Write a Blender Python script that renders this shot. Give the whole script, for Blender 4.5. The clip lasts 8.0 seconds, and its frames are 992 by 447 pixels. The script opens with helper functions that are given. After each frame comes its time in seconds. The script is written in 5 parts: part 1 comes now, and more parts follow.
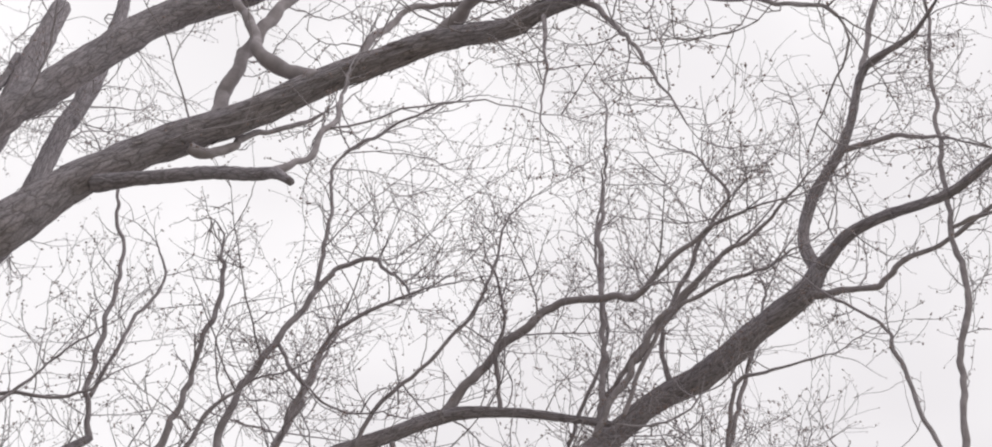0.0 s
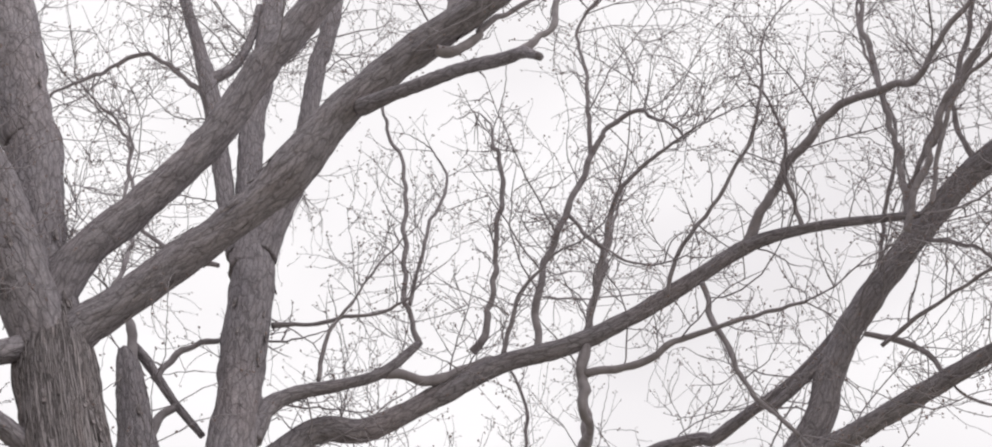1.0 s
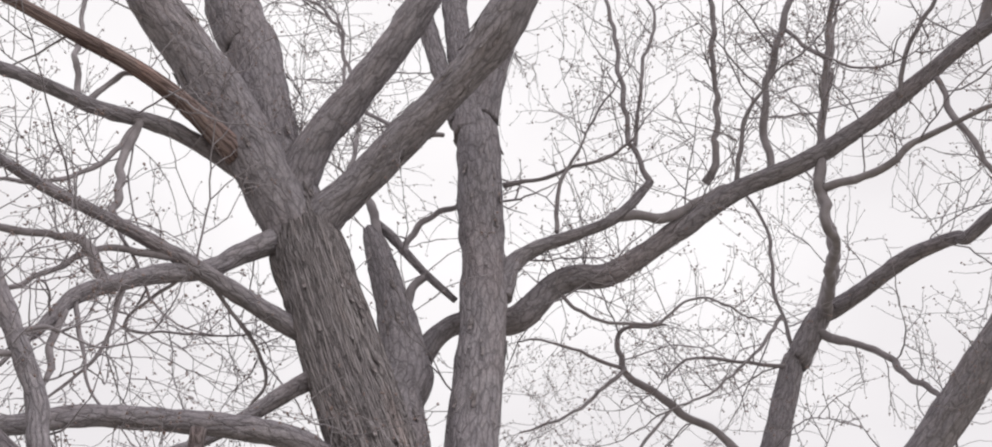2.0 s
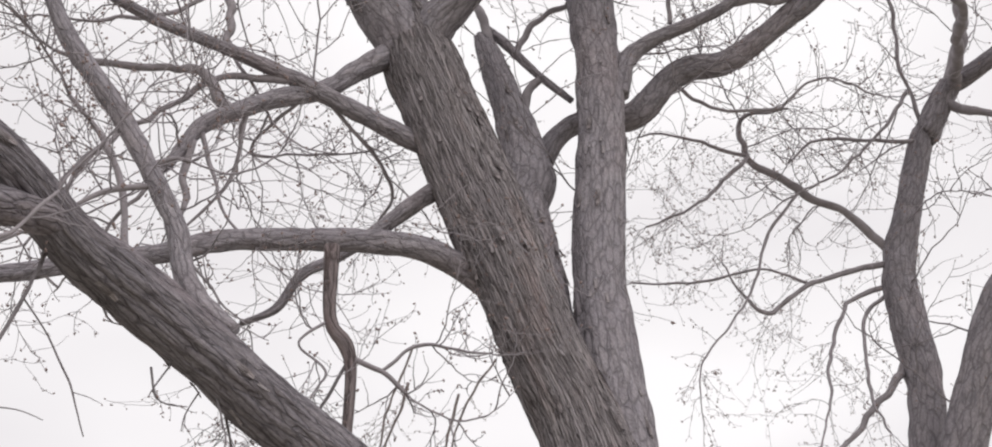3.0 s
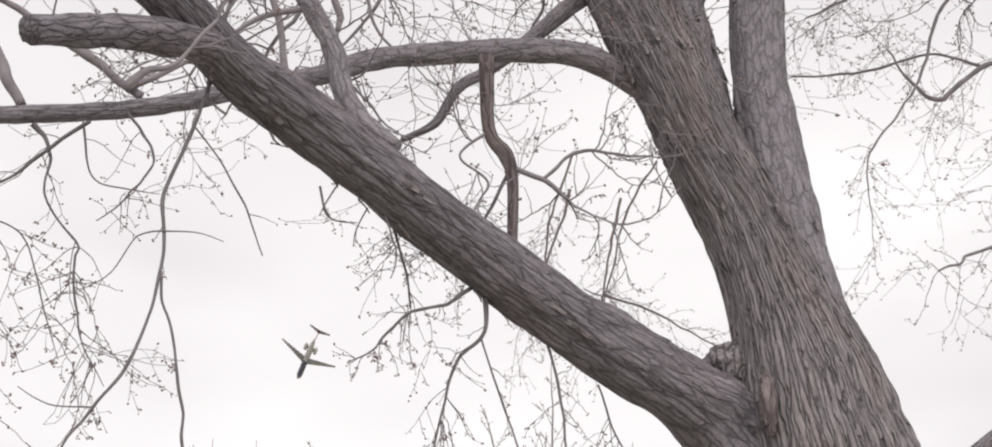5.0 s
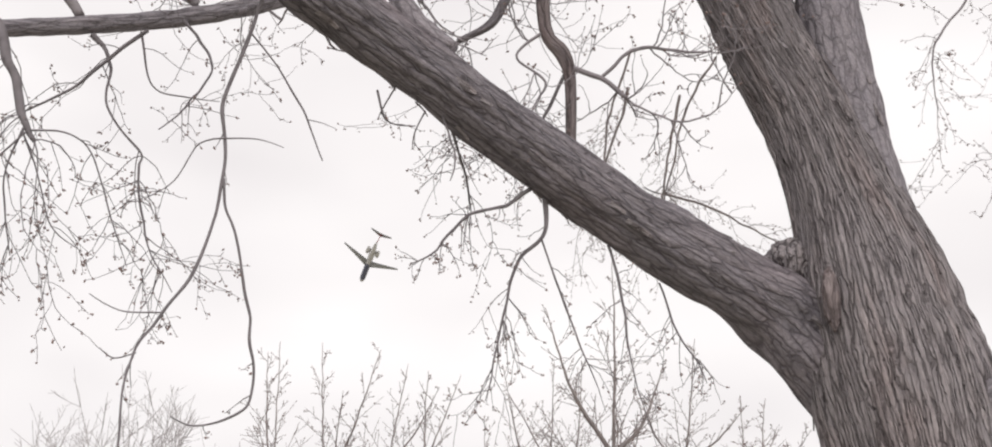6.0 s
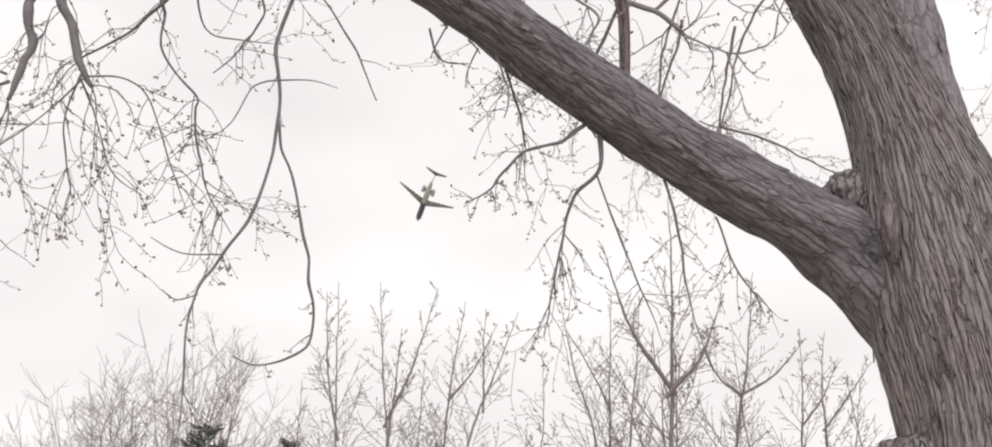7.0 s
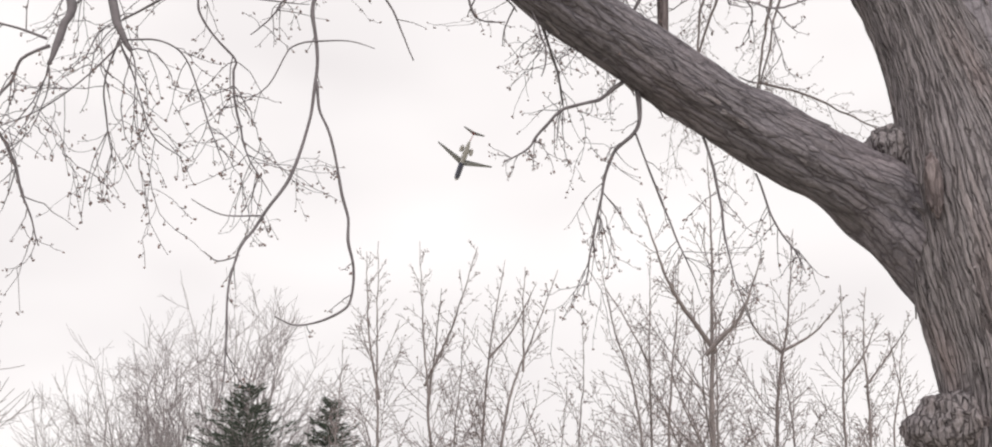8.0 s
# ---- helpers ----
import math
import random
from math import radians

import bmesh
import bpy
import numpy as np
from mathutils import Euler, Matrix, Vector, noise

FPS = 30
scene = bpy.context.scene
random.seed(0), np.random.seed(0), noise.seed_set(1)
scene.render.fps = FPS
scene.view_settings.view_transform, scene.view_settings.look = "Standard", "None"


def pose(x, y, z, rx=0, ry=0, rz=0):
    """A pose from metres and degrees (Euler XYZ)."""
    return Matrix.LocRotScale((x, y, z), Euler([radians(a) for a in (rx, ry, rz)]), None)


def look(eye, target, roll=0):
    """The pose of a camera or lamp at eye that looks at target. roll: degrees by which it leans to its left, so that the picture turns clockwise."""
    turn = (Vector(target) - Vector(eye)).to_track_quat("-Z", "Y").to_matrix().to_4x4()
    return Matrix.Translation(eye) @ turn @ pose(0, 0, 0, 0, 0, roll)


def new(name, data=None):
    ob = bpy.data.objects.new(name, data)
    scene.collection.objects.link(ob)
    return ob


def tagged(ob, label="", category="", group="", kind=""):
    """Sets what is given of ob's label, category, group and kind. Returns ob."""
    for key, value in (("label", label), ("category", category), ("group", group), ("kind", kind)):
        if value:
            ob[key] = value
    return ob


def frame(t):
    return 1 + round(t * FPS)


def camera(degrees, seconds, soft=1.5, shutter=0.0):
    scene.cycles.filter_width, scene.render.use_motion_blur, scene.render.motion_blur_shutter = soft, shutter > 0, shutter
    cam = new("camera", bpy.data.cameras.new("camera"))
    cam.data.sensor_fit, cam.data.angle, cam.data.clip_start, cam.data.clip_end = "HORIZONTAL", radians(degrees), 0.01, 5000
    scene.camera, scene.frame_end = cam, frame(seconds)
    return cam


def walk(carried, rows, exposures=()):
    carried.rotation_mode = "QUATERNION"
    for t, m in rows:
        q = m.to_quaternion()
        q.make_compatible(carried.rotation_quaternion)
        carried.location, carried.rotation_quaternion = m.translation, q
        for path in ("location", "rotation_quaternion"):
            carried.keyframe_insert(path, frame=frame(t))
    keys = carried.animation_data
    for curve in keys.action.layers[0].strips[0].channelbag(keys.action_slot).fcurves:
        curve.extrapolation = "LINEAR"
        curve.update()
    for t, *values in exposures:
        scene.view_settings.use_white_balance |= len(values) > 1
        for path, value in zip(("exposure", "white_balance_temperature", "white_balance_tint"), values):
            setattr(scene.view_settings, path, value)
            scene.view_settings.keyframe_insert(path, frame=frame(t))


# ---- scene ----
cam = camera(42.0, 8.0, soft=1.9)
PATH = [
    (0.0, pose(0, 0, 1.6, 146.25, 3.55, -53.54)),
    (0.5, pose(0, 0, 1.6, 143.18, 2.98, -43.84)),
    (1.0, pose(0, 0, 1.6, 140.76, 2.33, -34.85)),
    (1.5, pose(0, 0, 1.6, 137.93, 1.60, -27.48)),
    (2.0, pose(0, 0, 1.6, 134.23, 0.78, -21.84)),
    (2.2, pose(0, 0, 1.6, 131.73, 0.51, -20.38)),
    (3.3, pose(0, 0, 1.6, 124.44, 0.71, -13.35)),
    (3.5, pose(0, 0, 1.6, 123.73, 0.38, -12.49)),
    (4.0, pose(0, 0, 1.6, 121.53, 0.46, -10.57)),
    (5.3, pose(0, 0, 1.6, 115.67, -0.15, -6.37)),
    (5.5, pose(0, 0, 1.6, 114.73, -0.07, -5.69)),
    (6.0, pose(0, 0, 1.6, 112.66, -0.15, -4.51)),
    (6.5, pose(0, 0, 1.6, 111.02, -0.24, -3.50)),
    (7.0, pose(0, 0, 1.6, 109.87, -0.10, -1.86)),
    (7.5, pose(0, 0, 1.6, 108.92, 0.03, -0.64)),
    (8.0, pose(0, 0, 1.6, 108.05, -0.15, -0.07)),
]
walk(cam, PATH, [(0.0, 0.18, 6450, 10.5), (2.2, 0.18, 6480, 10.5), (4.2, 0.18, 6510, 10.5), (5.5, 0.19, 6580, 10.3), (8.0, 0.20, 6640, 10.5)])

# ---- light: an overcast spring sky, with a wide dim sun through the cloud behind the walker ----
SUN_UP, SUN_TURN = radians(35), radians(165)
world = bpy.data.worlds.new("sky")
scene.world = world
world.use_nodes = True
wn, wl = world.node_tree.nodes, world.node_tree.links
wn.clear()
w_out = wn.new("ShaderNodeOutputWorld")
w_sky = wn.new("ShaderNodeTexSky")
w_sky.sky_type, w_sky.sun_disc = "NISHITA", False
w_sky.sun_elevation, w_sky.sun_rotation = SUN_UP, SUN_TURN
w_bg_sky = wn.new("ShaderNodeBackground")
w_bg_sky.inputs["Strength"].default_value = 0.05
wl.new(w_sky.outputs["Color"], w_bg_sky.inputs["Color"])
w_co = wn.new("ShaderNodeTexCoord")
w_map = wn.new("ShaderNodeMapping")
w_map.inputs["Scale"].default_value = (1.0, 1.0, 2.2)
wl.new(w_co.outputs["Generated"], w_map.inputs["Vector"])
w_noise = wn.new("ShaderNodeTexNoise")
w_noise.inputs["Scale"].default_value = 2.6
w_noise.inputs["Detail"].default_value = 3.0
w_noise.inputs["Roughness"].default_value = 0.45
wl.new(w_map.outputs["Vector"], w_noise.inputs["Vector"])
w_ramp = wn.new("ShaderNodeValToRGB")
w_ramp.color_ramp.elements[0].position = 0.36
w_ramp.color_ramp.elements[0].color = (0.785, 0.758, 0.768, 1)
w_ramp.color_ramp.elements[1].position = 0.64
w_ramp.color_ramp.elements[1].color = (0.945, 0.921, 0.925, 1)
wl.new(w_noise.outputs["Fac"], w_ramp.inputs["Fac"])
w_bg_cloud = wn.new("ShaderNodeBackground")
w_bg_cloud.inputs["Strength"].default_value = 1.0
wl.new(w_ramp.outputs["Color"], w_bg_cloud.inputs["Color"])
w_mix = wn.new("ShaderNodeMixShader")
w_mix.inputs["Fac"].default_value = 0.95
wl.new(w_bg_sky.outputs[0], w_mix.inputs[1])
wl.new(w_bg_cloud.outputs[0], w_mix.inputs[2])
wl.new(w_mix.outputs[0], w_out.inputs["Surface"])
sun = new("sun", bpy.data.lights.new("sun", "SUN"))
sun.data.energy, sun.data.angle, sun.data.color = 1.5, radians(90), (1.0, 0.96, 0.92)
sun.matrix_world = look((15, -55, 40), (0, 0, 0))


# ---- materials ----
def material(name, rough=0.9):
    m = bpy.data.materials.new(name)
    m.use_nodes = True
    b = m.node_tree.nodes["Principled BSDF"]
    b.inputs["Roughness"].default_value = rough
    b.inputs["Specular IOR Level"].default_value = 0.2
    return m, m.node_tree.nodes, m.node_tree.links, b


def ramp(nodes, links, fac, stops):
    r = nodes.new("ShaderNodeValToRGB")
    els = r.color_ramp.elements
    while len(els) < len(stops):
        els.new(0.5)
    for el, (p, c) in zip(els, stops):
        el.position, el.color = p, (*c, 1)
    links.new(fac, r.inputs["Fac"])
    return r.outputs["Color"]


def noise_tex(nodes, links, vec, scale, stretch=(1, 1, 1), detail=4, rough=0.6):
    mp = nodes.new("ShaderNodeMapping")
    mp.inputs["Scale"].default_value = stretch
    links.new(vec, mp.inputs["Vector"])
    n = nodes.new("ShaderNodeTexNoise")
    n.inputs["Scale"].default_value, n.inputs["Detail"].default_value, n.inputs["Roughness"].default_value = scale, detail, rough
    links.new(mp.outputs["Vector"], n.inputs["Vector"])
    return n.outputs["Fac"]


def mixed(nodes, links, fac, a, b, how="MIX"):
    mx = nodes.new("ShaderNodeMix")
    mx.data_type, mx.blend_type = "RGBA", how
    if isinstance(fac, float):
        mx.inputs[0].default_value = fac
    else:
        links.new(fac, mx.inputs[0])
    links.new(a, mx.inputs[6])
    links.new(b, mx.inputs[7])
    return mx.outputs[2]


def bark_material(name, dark, mid, pale, stain, relief=0.65, squash=0.05):
    """Furrowed bark: long plates along the limb, by the attribute that runs round and along each limb."""
    m, nd, lk, b = material(name, 0.92)
    at = nd.new("ShaderNodeAttribute")
    at.attribute_name = "bark"
    v = at.outputs["Vector"]
    wob = nd.new("ShaderNodeTexNoise")
    wob.inputs["Scale"].default_value, wob.inputs["Detail"].default_value = 8.0, 3.0
    lk.new(v, wob.inputs["Vector"])
    push = nd.new("ShaderNodeVectorMath")
    push.operation = "MULTIPLY_ADD"
    push.inputs[1].default_value = (0.042, 0.042, 0.10)
    lk.new(wob.outputs["Color"], push.inputs[0])
    lk.new(v, push.inputs[2])

    def ridges(scale, squash):
        squeeze = nd.new("ShaderNodeMapping")
        squeeze.inputs["Scale"].default_value = (1, 1, squash)
        lk.new(push.outputs[0], squeeze.inputs["Vector"])
        edge = nd.new("ShaderNodeTexVoronoi")
        edge.feature = "DISTANCE_TO_EDGE"
        edge.inputs["Scale"].default_value = scale
        lk.new(squeeze.outputs[0], edge.inputs["Vector"])
        tone = nd.new("ShaderNodeTexVoronoi")
        tone.inputs["Scale"].default_value = scale
        lk.new(squeeze.outputs[0], tone.inputs["Vector"])
        return edge.outputs["Distance"], tone.outputs["Color"]

    broad, broad_tone = ridges(26.0, squash)
    narrow, narrow_tone = ridges(54.0, squash * 2.2)
    shred = noise_tex(nd, lk, v, 75, (1, 1, 0.38), 4, 0.7)
    patches = noise_tex(nd, lk, v, 1.7, (1, 1, 0.6), 4, 0.6)
    lichen = noise_tex(nd, lk, v, 11.0, (1, 1, 0.5), 5, 0.7)
    plates = ramp(nd, lk, broad, [(0.0, dark), (0.035, dark), (0.11, mid), (0.40, pale)])
    cracks = ramp(nd, lk, narrow, [(0.0, (0.80, 0.79, 0.80)), (0.10, (0.95, 0.95, 0.95)), (0.4, (1.06, 1.06, 1.06))])
    each = ramp(nd, lk, broad_tone, [(0.0, (0.90, 0.90, 0.91)), (1.0, (1.09, 1.08, 1.07))])
    flake = ramp(nd, lk, narrow_tone, [(0.0, (0.91, 0.91, 0.92)), (1.0, (1.08, 1.07, 1.06))])
    small = ramp(nd, lk, shred, [(0.3, (0.88, 0.87, 0.88)), (0.5, (1, 1, 1)), (0.7, (1.08, 1.07, 1.06))])
    tint = ramp(nd, lk, patches, [(0.35, (0.90, 0.89, 0.90)), (0.52, (1, 1, 1)), (0.70, stain)])
    grey = ramp(nd, lk, lichen, [(0.5, (1, 1, 1)), (0.66, (1.12, 1.13, 1.13))])
    base = plates
    for layer in (cracks, each, flake, small, grey):
        base = mixed(nd, lk, 1.0, base, layer, "MULTIPLY")
    lk.new(mixed(nd, lk, 0.8, base, tint, "MULTIPLY"), b.inputs["Base Color"])
    normal = None
    for source, stops, strength, depth in ((broad, ((0.0, 0.0), (0.09, 0.7), (0.35, 1.0)), relief, 0.024), (narrow, ((0.0, 0.0), (0.12, 0.8), (0.4, 1.0)), relief * 0.7, 0.010), (shred, ((0.2, 0.0), (0.5, 0.5), (0.8, 1.0)), 0.35, 0.007)):
        high = ramp(nd, lk, source, [(q, (h, h, h)) for q, h in stops])
        bump = nd.new("ShaderNodeBump")
        bump.inputs["Strength"].default_value, bump.inputs["Distance"].default_value = strength, depth
        lk.new(high, bump.inputs["Height"])
        if normal:
            lk.new(normal, bump.inputs["Normal"])
        normal = bump.outputs["Normal"]
    lk.new(normal, b.inputs["Normal"])
    return m


def plain_material(name, c1, c2, scale=20.0, rough=0.8):
    m, nd, lk, b = material(name, rough)
    tc = nd.new("ShaderNodeTexCoord")
    n = noise_tex(nd, lk, tc.outputs["Object"], scale)
    lk.new(ramp(nd, lk, n, [(0.35, c1), (0.65, c2)]), b.inputs["Base Color"])
    return m


BARK = bark_material("furrowed_bark", (0.178, 0.163, 0.169), (0.300, 0.277, 0.287), (0.358, 0.331, 0.342), (1.12, 1.01, 0.97), 0.85, 0.075)
LIMB_BARK = bark_material("limb_bark", (0.212, 0.199, 0.217), (0.283, 0.266, 0.289), (0.319, 0.300, 0.325), (1.06, 1.01, 0.99), 0.45, 0.20)
# the limb bark in a darker tone, for the great limb and its fork
DARK_BARK = bark_material("dark_limb_bark", (0.158, 0.147, 0.162), (0.228, 0.213, 0.233), (0.268, 0.251, 0.274), (1.08, 1.01, 0.99), 0.6, 0.15)
RED_BARK = bark_material("peeling_bark", (0.15, 0.112, 0.108), (0.29, 0.222, 0.212), (0.35, 0.278, 0.266), (1.28, 0.90, 0.80), 0.6)
STAINED_BARK = bark_material("stained_bark", (0.15, 0.126, 0.128), (0.235, 0.200, 0.203), (0.28, 0.243, 0.246), (1.12, 0.97, 0.95), 0.6)
TWIG = plain_material("twig_bark", (0.235, 0.215, 0.230), (0.325, 0.298, 0.318), 9.0)
HANGING_TWIG = plain_material("hanging_twig_bark", (0.145, 0.132, 0.140), (0.205, 0.187, 0.198), 9.0)
PALE_TWIG = plain_material("pale_twig_bark", (0.30, 0.272, 0.278), (0.42, 0.385, 0.39), 6.0)
BUD = plain_material("bud_scales", (0.20, 0.15, 0.145), (0.33, 0.25, 0.235), 30.0)
FAR_TWIG = plain_material("far_twig_bark", (0.22, 0.195, 0.195), (0.33, 0.29, 0.285), 6.0)
NEEDLE = plain_material("conifer_needles", (0.050, 0.066, 0.052), (0.105, 0.125, 0.100), 8.0)
GRASS = plain_material("dormant_lawn", (0.25, 0.235, 0.19), (0.36, 0.34, 0.285), 3.0, 0.95)


# ---- building helpers ----
rng = np.random.default_rng(7)


def mesh_object(name, verts, faces, mat, parent=None, label="", bark=None, smooth=True):
    me = bpy.data.meshes.new(name)
    if isinstance(faces, list):
        me.from_pydata(np.asarray(verts).tolist(), [], faces)
    else:
        v, f = np.asarray(verts, dtype=np.float32), np.asarray(faces, dtype=np.int32)
        me.vertices.add(len(v))
        me.vertices.foreach_set("co", v.ravel())
        me.loops.add(f.size)
        me.loops.foreach_set("vertex_index", f.ravel())
        me.polygons.add(len(f))
        me.polygons.foreach_set("loop_start", np.arange(len(f), dtype=np.int32) * f.shape[1])
        me.update(calc_edges=True)
    me.materials.append(mat)
    if bark is not None:
        at = me.attributes.new("bark", "FLOAT_VECTOR", "POINT")
        at.data.foreach_set("vector", np.asarray(bark, dtype=np.float32).ravel())
    if smooth:
        me.polygons.foreach_set("use_smooth", np.ones(len(me.polygons), dtype=bool))
    me.update()
    ob = new(name, me)
    if parent:
        ob.parent = parent
    if label:
        tagged(ob, label)
    return ob


def glide(points, step):
    """A smooth curve through points of any width, resampled about every step metres."""
    p = np.asarray(points, dtype=float)
    p = np.vstack([2 * p[0] - p[1], p, 2 * p[-1] - p[-2]])
    out = []
    for k in range(1, len(p) - 2):
        a, b, c, d = p[k - 1], p[k], p[k + 1], p[k + 2]
        n = max(2, int(math.ceil(np.linalg.norm((c - b)[:3]) / step)))
        t = np.linspace(0, 1, n, endpoint=False)[:, None]
        out.append(0.5 * (2 * b + (c - a) * t + (2 * a - 5 * b + 4 * c - d) * t ** 2 + (3 * b - a - 3 * c + d) * t ** 3))
    out.append(p[-2][None])
    return np.vstack(out)


def frames_along(c):
    """Tangents and two side directions along a curve, without twist."""
    t = np.gradient(c, axis=0)
    t /= np.linalg.norm(t, axis=1)[:, None] + 1e-9
    u = np.zeros_like(t)
    ref = np.array((0.31, 0.9, 0.21))
    for k in range(len(t)):
        ref = ref - t[k] * (ref @ t[k])
        ref /= np.linalg.norm(ref) + 1e-9
        u[k] = ref
    return t, u, np.cross(t, u)


TABLE = rng.uniform(-1, 1, 4096)


def waves(p):
    """Smooth value noise between -1 and 1 at an array of places."""
    g = np.floor(p).astype(np.int64)
    t = p - g
    t = t * t * (3 - 2 * t)
    out = 0.0
    for a in (0, 1):
        for b in (0, 1):
            for c in (0, 1):
                h = ((g[..., 0] + a) * 73856093 ^ (g[..., 1] + b) * 19349663 ^ (g[..., 2] + c) * 83492791) & 4095
                out = out + TABLE[h] * np.abs(1 - a - t[..., 0]) * np.abs(1 - b - t[..., 1]) * np.abs(1 - c - t[..., 2])
    return out


def tube(points, sides, step, relief=0.0, seed=0.0, lump=0.0):
    """Verts, faces and bark coordinates of a tapered limb with furrows of that depth and slow lumps."""
    c = glide(points, step)
    r = np.maximum(c[:, 3], 0.0012)
    c = c[:, :3]
    t, u, v = frames_along(c)
    s = np.r_[0, np.cumsum(np.linalg.norm(np.diff(c, axis=0), axis=1))]
    a = np.linspace(0, 2 * np.pi, sides, endpoint=False)
    ca, sa = np.cos(a), np.sin(a)
    rr = np.repeat(r[:, None], sides, 1)
    rm = max(r.max() * 0.75, 0.02)
    bark = np.stack([np.outer(np.ones(len(c)) * rm, ca), np.outer(np.ones(len(c)) * rm, sa), np.repeat(s[:, None], sides, 1) + seed], 2)
    if relief or lump:
        q = bark
        if lump:
            k = max(rm, 0.06)
            rr = rr + lump * r[:, None] * waves(q / np.array((rm / 1.9, rm / 1.9, k / 0.8)))
        if relief:
            w = waves(q * np.array((7, 7, 2.2)))[..., None] * 0.7
            k = waves(q * np.array((25, 25, 2.2)) + w)
            rr = rr + relief * (0.55 - np.abs(k) * 2.3) + relief * 0.7 * waves(q * np.array((46, 46, 9)))
    p = c[:, None] + rr[:, :, None] * (ca[None, :, None] * u[:, None] + sa[None, :, None] * v[:, None])
    n = len(c)
    i, j = np.meshgrid(np.arange(n - 1), np.arange(sides), indexing="ij")
    k = (j + 1) % sides
    f = np.stack([i * sides + j, i * sides + k, (i + 1) * sides + k, (i + 1) * sides + j], 2).reshape(-1, 4)
    faces = f.tolist()
    faces.append(list(range(sides))[::-1])
    faces.append(list(range((n - 1) * sides, n * sides)))
    return p.reshape(-1, 3), faces, bark.reshape(-1, 3)


class Heap:
    """Many thin tubes or buds gathered into one mesh."""

    def __init__(self):
        self.v, self.f, self.n = [], [], 0

    def add(self, v, f):
        self.v.append(v)
        self.f.append(np.asarray(f) + self.n)
        self.n += len(v)

    def make(self, name, mat, parent, label="", smooth=True):
        if self.n:
            ob = mesh_object(name, np.vstack(self.v), np.vstack(self.f), mat, parent, label, smooth=smooth)
            return tagged(ob, kind="stuff")


QUADS = {}


def thin(heap, c, r, sides=3):
    """One thin twig into a heap: a curve with its radii."""
    n = len(c)
    t = c[-1] - c[0]
    t = t / (np.linalg.norm(t) + 1e-9)
    u = np.cross(t, (0.3, 0.8, 0.52))
    u /= np.linalg.norm(u) + 1e-9
    v = np.cross(t, u)
    if (n, sides) not in QUADS:
        i, j = np.meshgrid(np.arange(n - 1), np.arange(sides), indexing="ij")
        k = (j + 1) % sides
        a = np.linspace(0, 2 * np.pi, sides, endpoint=False)
        QUADS[n, sides] = np.stack([i * sides + j, i * sides + k, (i + 1) * sides + k, (i + 1) * sides + j], 2).reshape(-1, 4), np.cos(a)[:, None], np.sin(a)[:, None]
    f, ca, sa = QUADS[n, sides]
    p = c[:, None] + r[:, None, None] * (ca * u + sa * v)[None]
    heap.add(p.reshape(-1, 3), f)


OCTA = np.array([(1, 0, 0), (0, 1, 0), (-1, 0, 0), (0, -1, 0), (0, 0, 1.7), (0, 0, -1.4)], dtype=float)
BUD_F = np.array([(0, 1, 4), (1, 2, 4), (2, 3, 4), (3, 0, 4), (1, 0, 5), (2, 1, 5), (3, 2, 5), (0, 3, 5)])


class Buds:
    """Buds gathered by place and size, and laid at random turns into one mesh."""

    def __init__(self):
        self.p, self.s = [], []

    def make(self, name, mat, parent):
        n = len(self.p)
        if n == 0:
            return
        q = rng.normal(size=(n, 4))
        q /= np.linalg.norm(q, axis=1)[:, None]
        w, a, b, c = q.T
        m = np.stack([1 - 2 * (b * b + c * c), 2 * (a * b - c * w), 2 * (a * c + b * w), 2 * (a * b + c * w), 1 - 2 * (a * a + c * c), 2 * (b * c - a * w),
                      2 * (a * c - b * w), 2 * (b * c + a * w), 1 - 2 * (a * a + b * b)], 1).reshape(n, 3, 3)
        o = OCTA[None] * np.array(self.s)[:, None, None] * rng.uniform(0.7, 1.3, (n, 1, 3))
        v = np.einsum("nij,nkj->nki", m, o) + np.array(self.p)[:, None]
        f = BUD_F[None] + np.arange(n)[:, None, None] * 6
        tagged(mesh_object(name, v.reshape(-1, 3), f.reshape(-1, 3), mat, parent, smooth=False), kind="stuff")


def bud(heap, p, size):
    heap.p.append(p)
    heap.s.append(size)


def unit(v):
    return v / (np.linalg.norm(v) + 1e-9)


